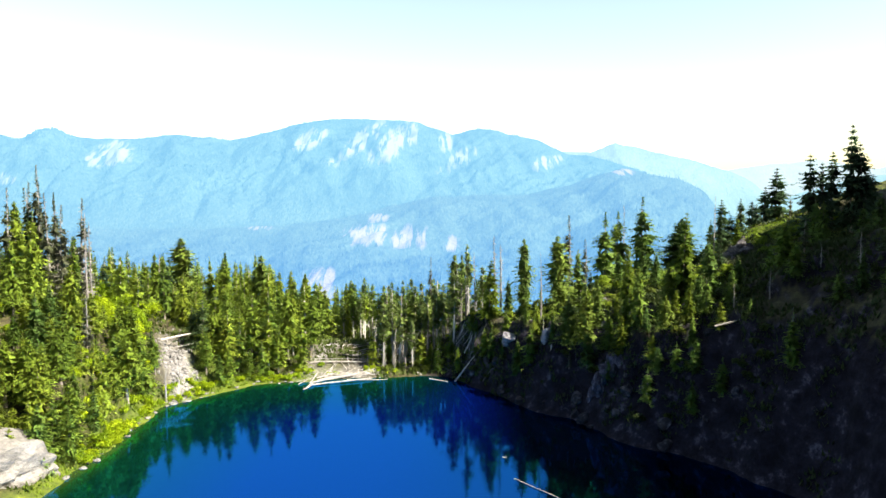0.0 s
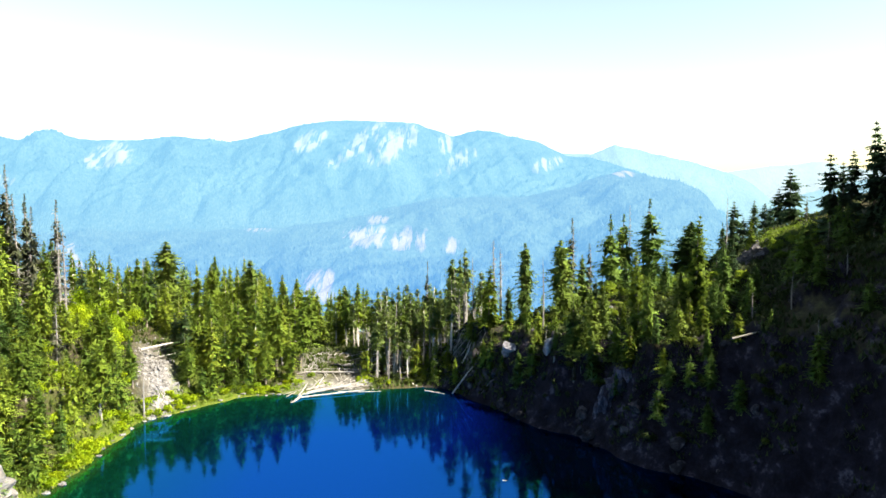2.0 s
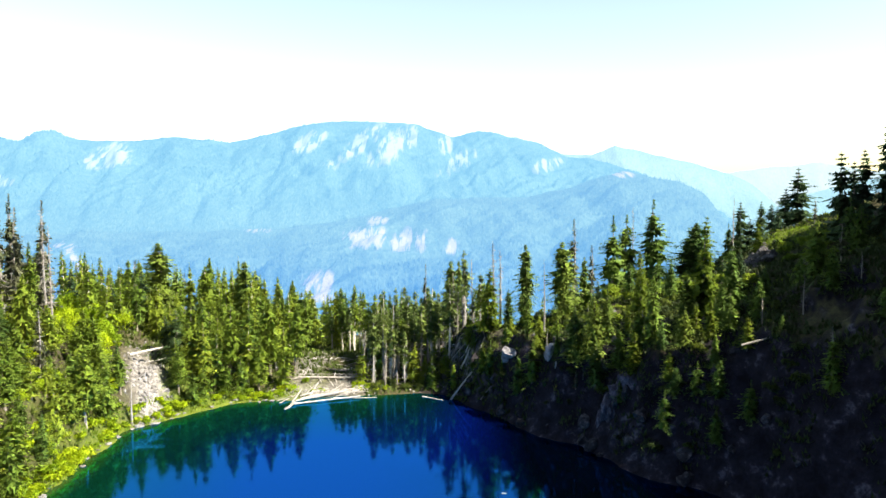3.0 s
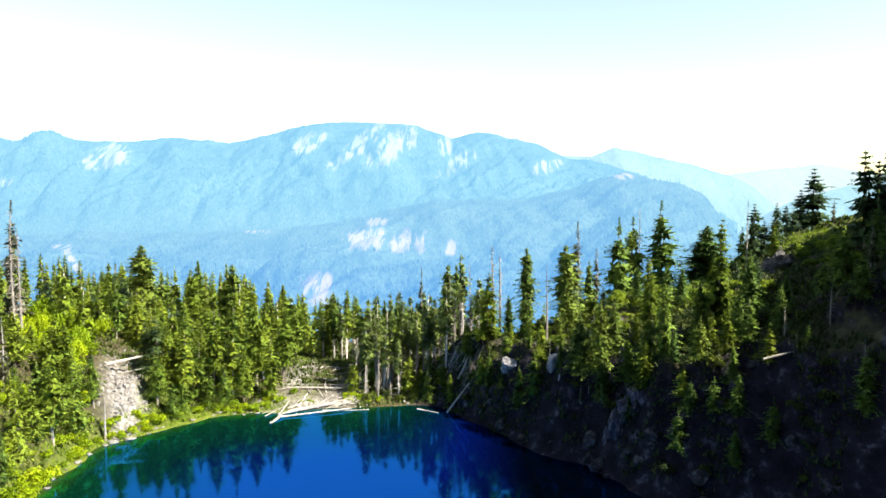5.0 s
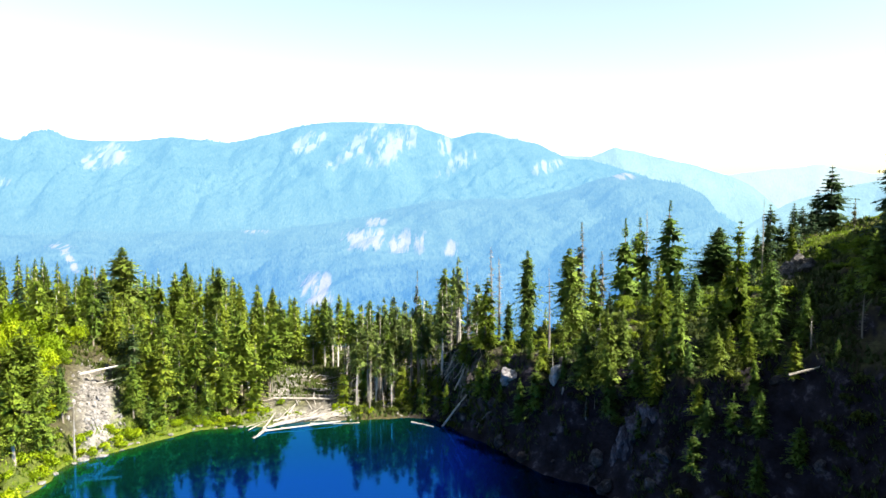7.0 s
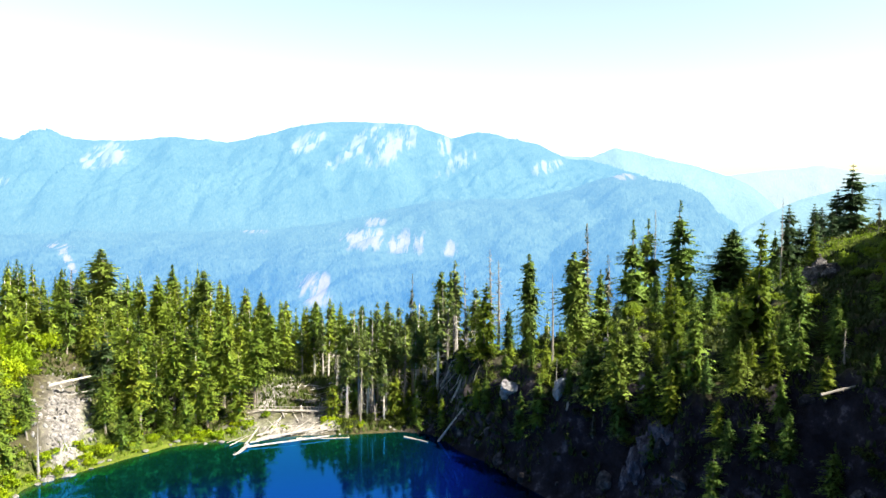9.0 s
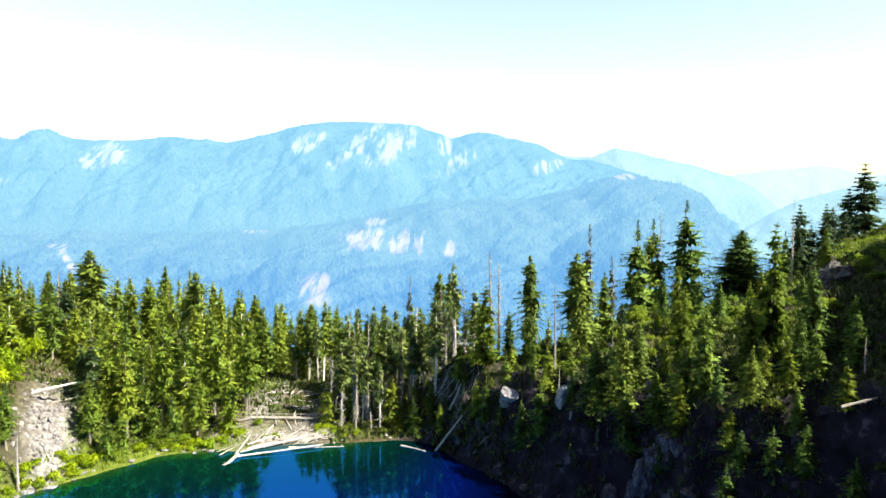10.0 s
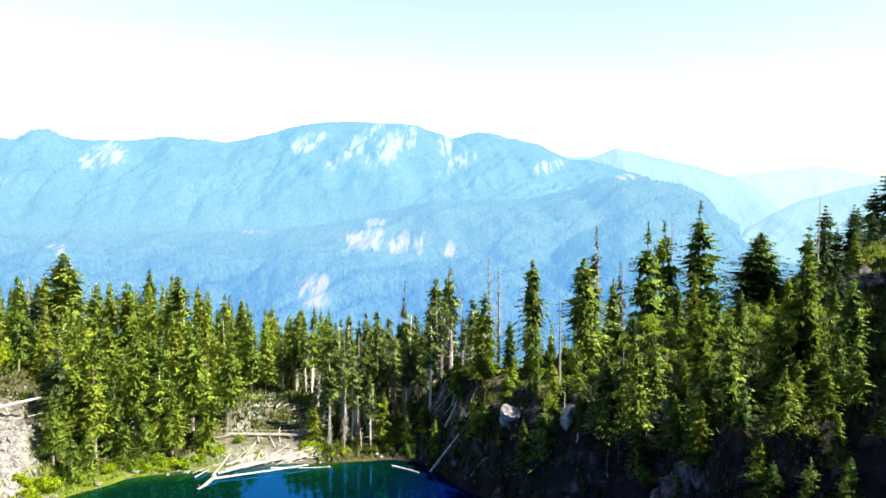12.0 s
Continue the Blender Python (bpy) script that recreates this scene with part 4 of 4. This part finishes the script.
SHRUB_MODELS = []
for i in range(4):
    SHRUB_MODELS.append(bush_object("shrub", shrub_mesh(100 + i), LEAVES))
    tagged(SHRUB_MODELS[-1], "low leafy yellow-green shrub growing on the bank", "shrub", "shrubs round the lake")
HEATH = foliage_material("ridge_bush_leaves", (0.105, 0.175, 0.020), (0.165, 0.250, 0.022), (0.240, 0.330, 0.026), 0.45)
for i in range(3):
    SHRUB_MODELS.append(bush_object("ridge_bush", shrub_mesh(120 + i, 900, 0.7), HEATH))
    tagged(SHRUB_MODELS[-1], "soft green bush in the sun on the ridge", "shrub", "shrubs on the ridge")
shrub_used = [False] * 7


def shrub(x, y, size, tall=1.0, z=None):
    i = int(rng.integers(4)) if x < 14 else 4 + int(rng.integers(3))
    m = Matrix.LocRotScale((x, y, (ground_at(x, y) if z is None else z) - 0.15), Euler((0, 0, rng.uniform(0, 6.28))), (size, size, size * tall))
    if shrub_used[i]:
        ob = SHRUB_MODELS[i].copy()
        scene.collection.objects.link(ob)
        ob.matrix_basis = m
    else:
        shrub_used[i] = True
        SHRUB_MODELS[i].matrix_basis = m


BUSH_MODELS = []
for i in range(3):
    BUSH_MODELS.append(bush_object("maple_bush", shrub_mesh(140 + i, 1700, 0.48), LEAVES))
    tagged(BUSH_MODELS[-1], "tall sunlit yellow-green maple bush on the slope", "bush", "maple bushes on the bank")
MAPLES = [(-97, 203, 4.6), (-94.5, 194.5, 4.4), (-90.5, 195, 3.8), (-101.5, 201, 4.4), (-92.5, 157, 2.6), (-89, 190, 3.4), (-86, 184, 2.8), (-92, 187, 3.8), (-83, 226, 3.2), (-88, 240, 3.4)]
for k in range(68):
    x, y = (rng.uniform(-104, -84), rng.uniform(180, 203)) if k < 32 else (rng.uniform(-98, -76), rng.uniform(138, 180))
    size = rng.uniform(2.4, 4.4) if k < 32 else rng.uniform(1.2, 2.4)
    if k >= 58:
        x, y, size = MAPLES[k - 58]
    if not off_scree(x, y):
        continue
    m = Matrix.LocRotScale((x, y, ground_at(x, y) - 0.3), Euler((0, 0, rng.uniform(0, 6.28))), (size, size, size * rng.uniform(1.3, 2.0)))
    ob = BUSH_MODELS[k % 3]
    if ob.get("set"):
        ob = ob.copy()
        scene.collection.objects.link(ob)
    ob.matrix_basis = m
    ob["set"] = 1


def shrub_patch(count, x0, x1, y0, y1, small, big, keep):
    done = tries = 0
    while done < count and tries < count * 60:
        tries += 1
        x, y = rng.uniform(x0, x1), rng.uniform(y0, y1)
        d = float(shore_distance(np.array([x]), np.array([y]))[0])
        if keep(x, y, d):
            shrub(x, y, rng.uniform(small, big), rng.uniform(0.7, 1.2))
            done += 1


shrub_patch(105, -76, -40, 114, 192, 0.7, 1.7, lambda x, y, d: 0.8 < d < 5 and (y > 127 or x > -68.5))
shrub_patch(30, -80, -66, 112, 146, 1.0, 2.2, lambda x, y, d: 0.5 < d < 7 and y > 129)
shrub_patch(10, -43, -30, 190, 202, 0.6, 1.4, lambda x, y, d: 5 < d < 12)
shrub_patch(20, -106, -82, 176, 202, 1.2, 2.2, lambda x, y, d: True)
shrub_patch(12, -94, -86, 156, 168, 1.0, 2.2, lambda x, y, d: True)
shrub_patch(75, -97, -72, 130, 180, 0.8, 2.2, lambda x, y, d: d > 6 and off_scree(x, y))
shrub_patch(9, -14, 2, 199, 206, 0.7, 1.4, lambda x, y, d: d > 2)
shrub_patch(70, 36, 62, 170, 194, 0.9, 2.3, lambda x, y, d: d > 18)
shrub_patch(60, 56, 90, 160, 184, 0.9, 2.2, lambda x, y, d: d > 24 and abs(x - 73.5 - 0.4 * (y - 168)) > 3.5)
shrub_patch(34, 16, 36, 174, 194, 0.8, 2.0, lambda x, y, d: d > 11)

# the cliff's shade is put into these bush greens as well
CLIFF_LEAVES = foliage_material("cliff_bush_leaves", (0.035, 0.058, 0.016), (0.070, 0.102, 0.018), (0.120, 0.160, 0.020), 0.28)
CLIFF_BUSHES = []
for i in range(3):
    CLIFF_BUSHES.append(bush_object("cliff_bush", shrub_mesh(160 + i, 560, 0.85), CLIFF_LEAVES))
    tagged(CLIFF_BUSHES[-1], "dark green bush rooted in the rocky cliff", "bush", "bushes on the cliff")
for k in range(150):
    d, x, y = -1.0, 0.0, 0.0
    while not (2 < d < 24 or (d > 2 and k > 120)):
        x, y = (rng.uniform(2, 66), rng.uniform(124, 196)) if k > 34 else (rng.uniform(-20, 4), rng.uniform(191, 203))
        d = float(shore_distance(np.array([x]), np.array([y]))[0])
    size = rng.uniform(0.7, 1.9)
    ob = CLIFF_BUSHES[k % 3]
    if k > 2:
        ob = ob.copy()
        scene.collection.objects.link(ob)
    ob.matrix_basis = Matrix.LocRotScale((x, y, ground_at(x, y) - 0.2), Euler((0, 0, rng.uniform(0, 6.28))), (size, size, size * rng.uniform(0.8, 1.5)))
shrub_patch(16, -23, -13, 194, 199, 0.6, 1.3, lambda x, y, d: d > 1)


# ---- rocks ----
def rock_mesh(seed, detail=2, rough=0.35):
    """A broken stone: flat faces from random cuts, with a worn, uneven skin."""
    r = np.random.default_rng(seed + 4000)
    cuts = [(Vector(r.normal(0, 1, 3)).normalized(), r.uniform(0.62, 0.95)) for _ in range(13)]
    bm = bmesh.new()
    bmesh.ops.create_icosphere(bm, subdivisions=detail, radius=1)
    for v in bm.verts:
        way = v.co.normalized()
        reach = min([q / way.dot(c) for c, q in cuts if way.dot(c) > 0.2] + [1.15])
        p = way * 1.1 + Vector((seed * 7.3, seed * 3.1, 0))
        v.co = way * reach * (1 + 0.4 * rough * noise.noise(p) + 0.3 * rough * noise.noise(p * 2.7) + 0.2 * rough * noise.noise(p * 6.1))
        v.co.z *= 0.8
    bm.verts.ensure_lookup_table()
    verts, faces = [v.co.copy() for v in bm.verts], [tuple(v.index for v in f.verts) for f in bm.faces]
    bm.free()
    return verts, faces


def boulder(x, y, z, size, mat, label, seed, turn=0.0, group="", rough=0.6):
    ob = mesh_object("boulder", *rock_mesh(seed, 4 if max(size) > 1.4 else 2, rough), mat)
    ob.matrix_basis = Matrix.LocRotScale((x, y, z), Euler((0.1, 0.1, turn)), size)
    return tagged(ob, label, "boulder", group)


SLAB_ROCK = rock_material("weathered_slab_rock", (0.075, 0.070, 0.067), (0.175, 0.166, 0.158), (0.26, 0.248, 0.236), 2.4)
slab = mesh_object("rock_slab", *rock_mesh(3, 5, 0.3), SLAB_ROCK)
slab.matrix_basis = Matrix.LocRotScale((-84, 116, 0.2), Euler((0, 0, 0.35)), (15.8, 15.0, 9.6))
tagged(slab, "large pale granite slab sloping into the lake shore", "rock")

CHALK_ROCK = rock_material("bleached_broken_rock", (0.07, 0.068, 0.078), (0.27, 0.262, 0.285), (0.50, 0.488, 0.52), 1.0)
# rock of the shaded cliff: its darkness is mixed into these two colours
VIOLET_ROCK = rock_material("violet_grey_cliff_rock", (0.022, 0.020, 0.030), (0.065, 0.060, 0.085), (0.22, 0.205, 0.27), 1.8)
CRAG_ROCK = rock_material("shaded_crag_rock", (0.008, 0.007, 0.009), (0.026, 0.023, 0.028), (0.16, 0.148, 0.165), 0.5)
# place, half sizes, slant
OUTCROPS = [(17.9, 176.9, 14.1, 2.1, 1.6, 1.9, 0.5), (16.4, 177.6, 12.8, 1.3, 1.2, 1.0, 0.3), (26.1, 168.7, 16.3, 1.5, 1.4, 2.1, -0.2), (27.0, 167.6, 15.0, 1.0, 0.9, 0.9, 0.2), (26.7, 164.6, 13.9, 0.45, 0.5, 1.8, 0.1),
            (39.3, 160.7, 19.0, 1.3, 1.1, 1.0, 0.6), (38.4, 161.5, 20.6, 0.9, 0.8, 1.2, -0.4), (40.6, 160.4, 17.6, 0.9, 0.9, 0.7, 0.3), (14.2, 180.9, 7.2, 1.0, 0.8, 0.8, 0.4), (36.8, 180.6, 22.2, 0.8, 0.7, 1.3, 0.1), (34.2, 169.2, 22.4, 0.6, 0.6, 1.2, 0.2), (41.4, 174.2, 24.5, 0.9, 0.8, 0.9, 0.5), (41.3, 170.2, 22.3, 0.8, 0.7, 0.8, 0.2)]
for k, (x, y, z, sx_, sy_, sz_, slant) in enumerate(OUTCROPS):
    ob = boulder(x, y, z, (sx_, sy_, sz_ * 1.2), CHALK_ROCK, "bleached broken rock face jutting from the dark cliff", 500 + k, 0.7 * k, "rocks in the cliff", 0.45)
    ob.rotation_euler = (0.2, slant, 0.7 * k)
for k, (x, y, q) in enumerate([(35.4, 152.8, 2.3), (37.0, 151.8, 2.0), (38.6, 150.2, 2.2), (34.2, 153.8, 1.6)]):
    boulder(x, y, ground_at(x, y) - 0.4, (q * 0.9, q * 0.8, q * 1.7), VIOLET_ROCK, "steep violet-grey rock face above the water", 560 + k, rng.uniform(0, 6), "rock faces over the water", 0.8)
pieces = []
CRAGS = [rock_mesh(230 + k, 2, 0.9) for k in range(6)]
for _ in range(300):
    x, y = rng.uniform(0, 70), rng.uniform(112, 198)
    d = float(shore_distance(np.array([x]), np.array([y]))[0])
    if not 0.2 < d < 12 or x > 58:
        continue
    v, f = CRAGS[int(rng.integers(6))]
    r_ = 0.5 + 1.5 * rng.uniform(0, 1) ** 2
    m = Matrix.LocRotScale((x, y, ground_at(x, y)), Euler(rng.uniform(0, 6, 3)), (r_, r_ * 0.8, r_ * 1.1))
    pieces.append(([m @ p for p in v], f))
tagged(mesh_object("cliff_crags", *joined(pieces), CRAG_ROCK), "broken crags jutting from the cliff, darkened as in deep shade", "crags", kind="stuff")
for k in range(18):
    u = rng.uniform(0, 1)
    x, y = 73.5 + 8.5 * u + rng.normal(0, 0.9), 168 + 21 * u + rng.normal(0, 2.0)
    r_ = rng.uniform(0.9, 2.3)
    boulder(x, y, ground_at(x, y) + 0.35 * r_, (r_, r_ * 0.8, r_ * 0.95), GREY_ROCK, "dark angular boulder on the grassy ridge", 30 + k, rng.uniform(0, 6), "boulders on the ridge")
for k in range(30):
    j = int(rng.integers(0, 6))
    a, b = Vector(SHORE[j]), Vector(SHORE[j + 1])
    p = a.lerp(b, rng.uniform(0, 1)) + Vector((a.y - b.y, b.x - a.x)).normalized() * rng.uniform(-0.4, 1.6)
    r_ = rng.uniform(0.25, 0.8)
    boulder(p.x, p.y, max(0.0, ground_at(p.x, p.y)) + 0.05, (r_ * 1.4, r_, r_ * 0.6), PALE_ROCK, "pale stone at the water's edge", 50 + k, rng.uniform(0, 6), "stones along the shore")

pieces = []
STONES = [rock_mesh(200 + k, 1, 0.5) for k in range(8)]
for _ in range(520):
    y = 179 + rng.normal(0, 7.5)
    x = -70.5 - 0.5 * (y - 178) + rng.normal(0, 2.4)
    if float(shore_distance(np.array([x]), np.array([y]))[0]) < 1.2:
        continue
    v, f = STONES[int(rng.integers(8))]
    r_ = 0.22 + 0.75 * rng.uniform(0, 1) ** 3
    m = Matrix.LocRotScale((x, y, ground_at(x, y) + 0.1), Euler(rng.uniform(0, 6, 3)), (r_, r_ * 0.8, r_ * 0.7))
    pieces.append(([m @ p for p in v], f))
tagged(mesh_object("scree_stones", *joined(pieces), PALE_ROCK), "pale tumbled scree stones on the bank", "scree", kind="stuff")
pieces = []
for _ in range(420):
    x, y = rng.uniform(-46, 6), rng.uniform(188, 214)
    d = float(shore_distance(np.array([x]), np.array([y]))[0])
    if d < 0.3 or d > 15:
        continue
    v, f = STONES[int(rng.integers(8))]
    r_ = 0.15 + 0.4 * rng.uniform(0, 1) ** 3
    m = Matrix.LocRotScale((x, y, ground_at(x, y) + 0.05), Euler(rng.uniform(0, 6, 3)), (r_, r_ * 0.8, r_ * 0.7))
    pieces.append(([m @ p for p in v], f))
tagged(mesh_object("beach_stones", *joined(pieces), PALE_ROCK), "pale gravel and stones at the lake outlet", "gravel", kind="stuff")


# ---- logs ----
def log(a, b, r0, r1, mat, label, group="", seed=0):
    """A fallen trunk from a to b with a slight bend and broken branch stubs."""
    r = np.random.default_rng(seed + 900)
    a, b = Vector(a), Vector(b)
    length = (b - a).length
    sag = Vector((r.normal(0, 0.02), r.normal(0, 0.02), r.normal(0, 0.01))) * length
    line = [a.lerp(b, s) + sag * math.sin(math.pi * s) for s in np.linspace(0, 1, 7)]
    pieces = [tube([p - a for p in line], [r0 + (r1 - r0) * s + r.normal(0, 0.015) for s in np.linspace(0, 1, 7)], 8)]
    for _ in range(int(length * 0.5)):
        s, w = r.uniform(0.15, 0.95), Vector(r.normal(0, 1, 3)).normalized()
        p = a.lerp(b, s) + sag * math.sin(math.pi * s) - a
        pieces.append(tube([p, p + w * (r0 + r.uniform(0.1, 0.5))], [0.06, 0.02], 4))
    ob = mesh_object("log", *joined(pieces), mat)
    ob.location = a
    return tagged(ob, label, "log", group)


# from end to end, and the thickness at the root
JAM = [(-36.3, 182.5, 0.2, -19.9, 188.8, 0.5, 0.36), (-26.8, 188, 0.2, -15.6, 188.9, 0.1, 0.22), (-39.5, 183.2, 0.2, -36.6, 189.4, 0.6, 0.2), (-36.5, 183.8, 0.2, -35.6, 191.5, 1.6, 0.38), (-35.7, 184.6, 0.4, -22.4, 194, 1, 0.3),
       (-35.4, 188.3, 0.6, -29.2, 194.2, 1, 0.26), (-34.8, 186.3, 0.5, -23.1, 192.1, 0.9, 0.3), (-28.4, 189.5, 0.5, -22.9, 193.7, 1.1, 0.3), (-22.9, 194.2, 0.8, -15.8, 194.5, 0.6, 0.22), (-33.2, 190, 0.5, -32.3, 197.5, 1.6, 0.2),
       (-34.5, 188.3, 0.5, -32.8, 196.5, 1.5, 0.2), (-40.6, 184.8, 0.3, -37.6, 188.5, 0.6, 0.14), (-45.4, 196.4, 1.9, -37.8, 200.3, 2.3, 0.2), (-43.3, 194.2, 1.7, -38, 197.2, 1.8, 0.16), (-25.4, 191.3, 0.4, -19.2, 193.6, 0.6, 0.18), (-31.9, 187.4, 0.4, -25.3, 191.1, 0.8, 0.22)]
for k, (x0, y0, z0, x1, y1, z1, r_) in enumerate(JAM):
    log((x0, y0, z0), (x1, y1, z1), r_ * 0.62, r_ * 0.38, DRIFTWOOD, "bleached driftwood trunk in the log jam", "logs jammed at the outlet", k)
log((-37.1, 178.5, -0.3), (-35.6, 183.0, 0.6), 0.40, 0.3, DEADWOOD, "dark waterlogged trunk reaching out of the log jam", "", 31)
for k in range(5):
    w = 6.28 * k / 5
    log((-37.0, 178.8, -0.1), (-37.3 + 0.3 * math.sin(w), 178.2 + 0.9 * math.cos(w), 0.1 + 0.7 * math.sin(w)), 0.14, 0.04, DEADWOOD, "dark broken root of a waterlogged trunk", "roots of the waterlogged trunk", 60 + k)
for k in range(110):
    u, w = rng.uniform(0, 1), rng.uniform(0, 1)
    x, y = -34.5 + 15 * u, 186.5 + 5.5 * u + 5.5 * w * (1 - 0.4 * u)
    a, L = (rng.normal(0.45, 0.25) if k < 44 else rng.normal(1.3, 0.5)), rng.uniform(1.5, 6)
    x1, y1 = x + L * math.cos(a), y + L * math.sin(a)
    log((x, y, max(0, ground_at(x, y)) + rng.uniform(0.1, 0.6)), (x1, y1, max(0, ground_at(x1, y1)) + rng.uniform(0.2, 0.8)), rng.uniform(0.05, 0.12), 0.03, DRIFTWOOD, "bleached driftwood trunk in the log jam", "logs jammed at the outlet", 100 + k)
for k in range(20):
    x, y = rng.uniform(-34, 2), rng.uniform(197, 208)
    a, L = rng.uniform(-0.5, 0.6), rng.uniform(3, 8)
    x1, y1 = x + L * math.cos(a), y + L * math.sin(a)
    log((x, y, ground_at(x, y) + 0.2), (x1, y1, ground_at(x1, y1) + 0.25), rng.uniform(0.12, 0.25), 0.1, DEADWOOD, "grey fallen trunk on the outlet gravel", "fallen trunks behind the beach", 200 + k)
for k in range(12):
    x, y = rng.uniform(-4, 13), rng.uniform(196, 214)
    a, L = rng.normal(0.4, 0.9), rng.uniform(5, 12)
    x1, y1 = x + L * math.cos(a), y + L * math.sin(a)
    log((x, y, ground_at(x, y) + 0.4), (x1, y1, ground_at(x1, y1) + 0.5), rng.uniform(0.12, 0.22), 0.08, DEADWOOD, "grey fallen trunk on the wooded slope", "fallen trunks on the slope", 300 + k)
for k in range(7):
    x, y = rng.uniform(3, 15), rng.uniform(184, 200)
    if float(shore_distance(np.array([x]), np.array([y]))[0]) < 3:
        continue
    a, L = rng.uniform(0.2, 1.2), rng.uniform(3, 7)
    x1, y1 = x + L * math.cos(a), y + 0.6 * L * math.sin(a)
    log((x, y, ground_at(x, y) + 0.3), (x1, y1, ground_at(x1, y1) + 0.4), rng.uniform(0.1, 0.2), 0.07, DRIFTWOOD, "bleached fallen trunk on the steep slope", "fallen trunks on the slope", 600 + k)
for k in range(8):
    u = rng.uniform(0, 1)
    x, y = 2.5 + 8 * u + rng.normal(0, 1.0), 196 - 4 * u + rng.normal(0, 2.0)
    L, a = rng.uniform(2.5, 10), rng.normal(-0.3, 0.8)
    x1, y1 = x + L * 0.7 * math.cos(a), y + L * 0.7 * math.sin(a)
    log((x, y, ground_at(x, y) + 0.5), (x1, y1, ground_at(x1, y1) + 0.5), rng.uniform(0.1, 0.2), 0.07, DRIFTWOOD, "bleached fallen trunk on the steep slope", "fallen trunks on the slope", 700 + k)
for k in range(30):
    x, y = rng.uniform(-38, -22), rng.uniform(196, 218)
    a, L = rng.uniform(-0.5, 2.2), rng.uniform(1.5, 5)
    x1, y1 = x + L * math.cos(a), y + L * math.sin(a)
    log((x, y, max(0, ground_at(x, y)) + rng.uniform(0.1, 0.5)), (x1, y1, max(0, ground_at(x1, y1)) + rng.uniform(0.1, 0.6)), rng.uniform(0.07, 0.16), 0.06, DRIFTWOOD, "bleached broken trunk in the creek bed", "broken trunks in the creek", 800 + k)
LEANING = [(3.2, 187.1, -0.3, 9.3, 187.1, 7.9, 0.26), (4.1, 196.2, 8.9, 7.7, 194.5, 13.7, 0.16), (6.9, 195.4, 13.2, 11.6, 191.6, 18.5, 0.22), (6.2, 192.4, 6.9, 8.4, 191.9, 12.1, 0.32), (6.2, 197.0, 14.8, 10.5, 192.8, 18.6, 0.15), (10.6, 187.6, 11.4, 12.2, 188.9, 15.9, 0.12), (11.8, 191.6, 18.4, 12.2, 188.6, 15.5, 0.1), (5.9, 193.9, 8.5, 6.1, 196.0, 12.3, 0.1), (4.2, 194.7, 6.9, 5.0, 190.6, 3.4, 0.1), (6.9, 194.9, 12.5, 9.4, 191.8, 13.8, 0.13), (10.7, 180.1, 2.0, 12.9, 180.1, 5.0, 0.14), (2.4, 198.5, 9.2, 7.5, 194.1, 12.8, 0.12), (1.0, 204, 11.5, 6.4, 199.0, 15.2, 0.14), (-0.5, 203.0, 8.2, 4.1, 198.2, 11.6, 0.14), (19.3, 165, 0, 22.8, 167, 4.6, 0.22),
           (53.5, 133, 25.4, 60.7, 132.5, 27.2, 0.2), (-77.5, 185.4, 12.0, -70.9, 189.6, 13.0, 0.34), (-74, 186, 9.8, -69.5, 188, 10.6, 0.2), (-3.9, 189.6, 0.1, 1.3, 186.3, 0.1, 0.2), (12.8, 120, 0.02, 19.8, 111.6, 0.02, 0.10), (30.5, 157, 1, 31.5, 158.5, 8, 0.16)]
for k, (x0, y0, z0, x1, y1, z1, r_) in enumerate(LEANING):
    log((x0, y0, z0), (x1, y1, z1), r_, r_ * 0.6, DRIFTWOOD if k < 5 or z1 < 0.2 or x0 < -60 else DEADWOOD, "long pale log floating on the lake" if z1 < 0.2 and z0 < 0.2 else "pale fallen trunk leaning on the steep bank", "", 400 + k)
log((11.6, 130.3, 0.02), (12.4, 130.1, 0.02), 0.12, 0.1, DRIFTWOOD, "short driftwood piece floating on the lake", "", 450)
plant("stub", -68.3, 165.5, 11.5, 1.2)
plant("stub", -39.4, 203.8, 13.0, 0.7)
plant("stub", 25.0, 169.0, 22.5, 0.9)
plant("stub", 34.4, 168.2, 29.0, 1.0)
plant("stub", 31.6, 160.2, 13.5, 0.7)


# ---- footbridge over the outlet ----
bridge = new("footbridge")
tagged(bridge, "low log footbridge with short railing posts over the outlet", "bridge")
b0, b1 = Vector((-38.5, 200.6, ground_at(-38.5, 200.6) + 0.5)), Vector((-23.2, 200.4, ground_at(-23.2, 200.4) + 0.8))
for dy in (-0.35, 0.35):
    mesh_object("beam", *tube([b0 + Vector((0, dy, 0)), (b0 + b1) / 2 + Vector((0, dy, 0.03)), b1 + Vector((0, dy, 0))], [0.16, 0.15, 0.14], 8), DRIFTWOOD, bridge)
rail = mesh_object("rail", *tube([b0 + Vector((0, -0.4, 1.0)), (b0 + b1) / 2 + Vector((0, -0.4, 1.02)), b1 + Vector((0, -0.4, 1.0))], [0.06, 0.06, 0.05], 6), DRIFTWOOD, bridge)
for k in range(10):
    p = b0.lerp(b1, (k + 0.3) / 9.6) + Vector((0, -0.4, 0))
    mesh_object("post", *tube([p, p + Vector((0, 0, 1.1))], [0.08, 0.07], 6), DEADWOOD, rail)

for key, root in MODELS.items():
    if key not in used_models:
        for o in (*root.children_recursive, root):
            bpy.data.objects.remove(o)
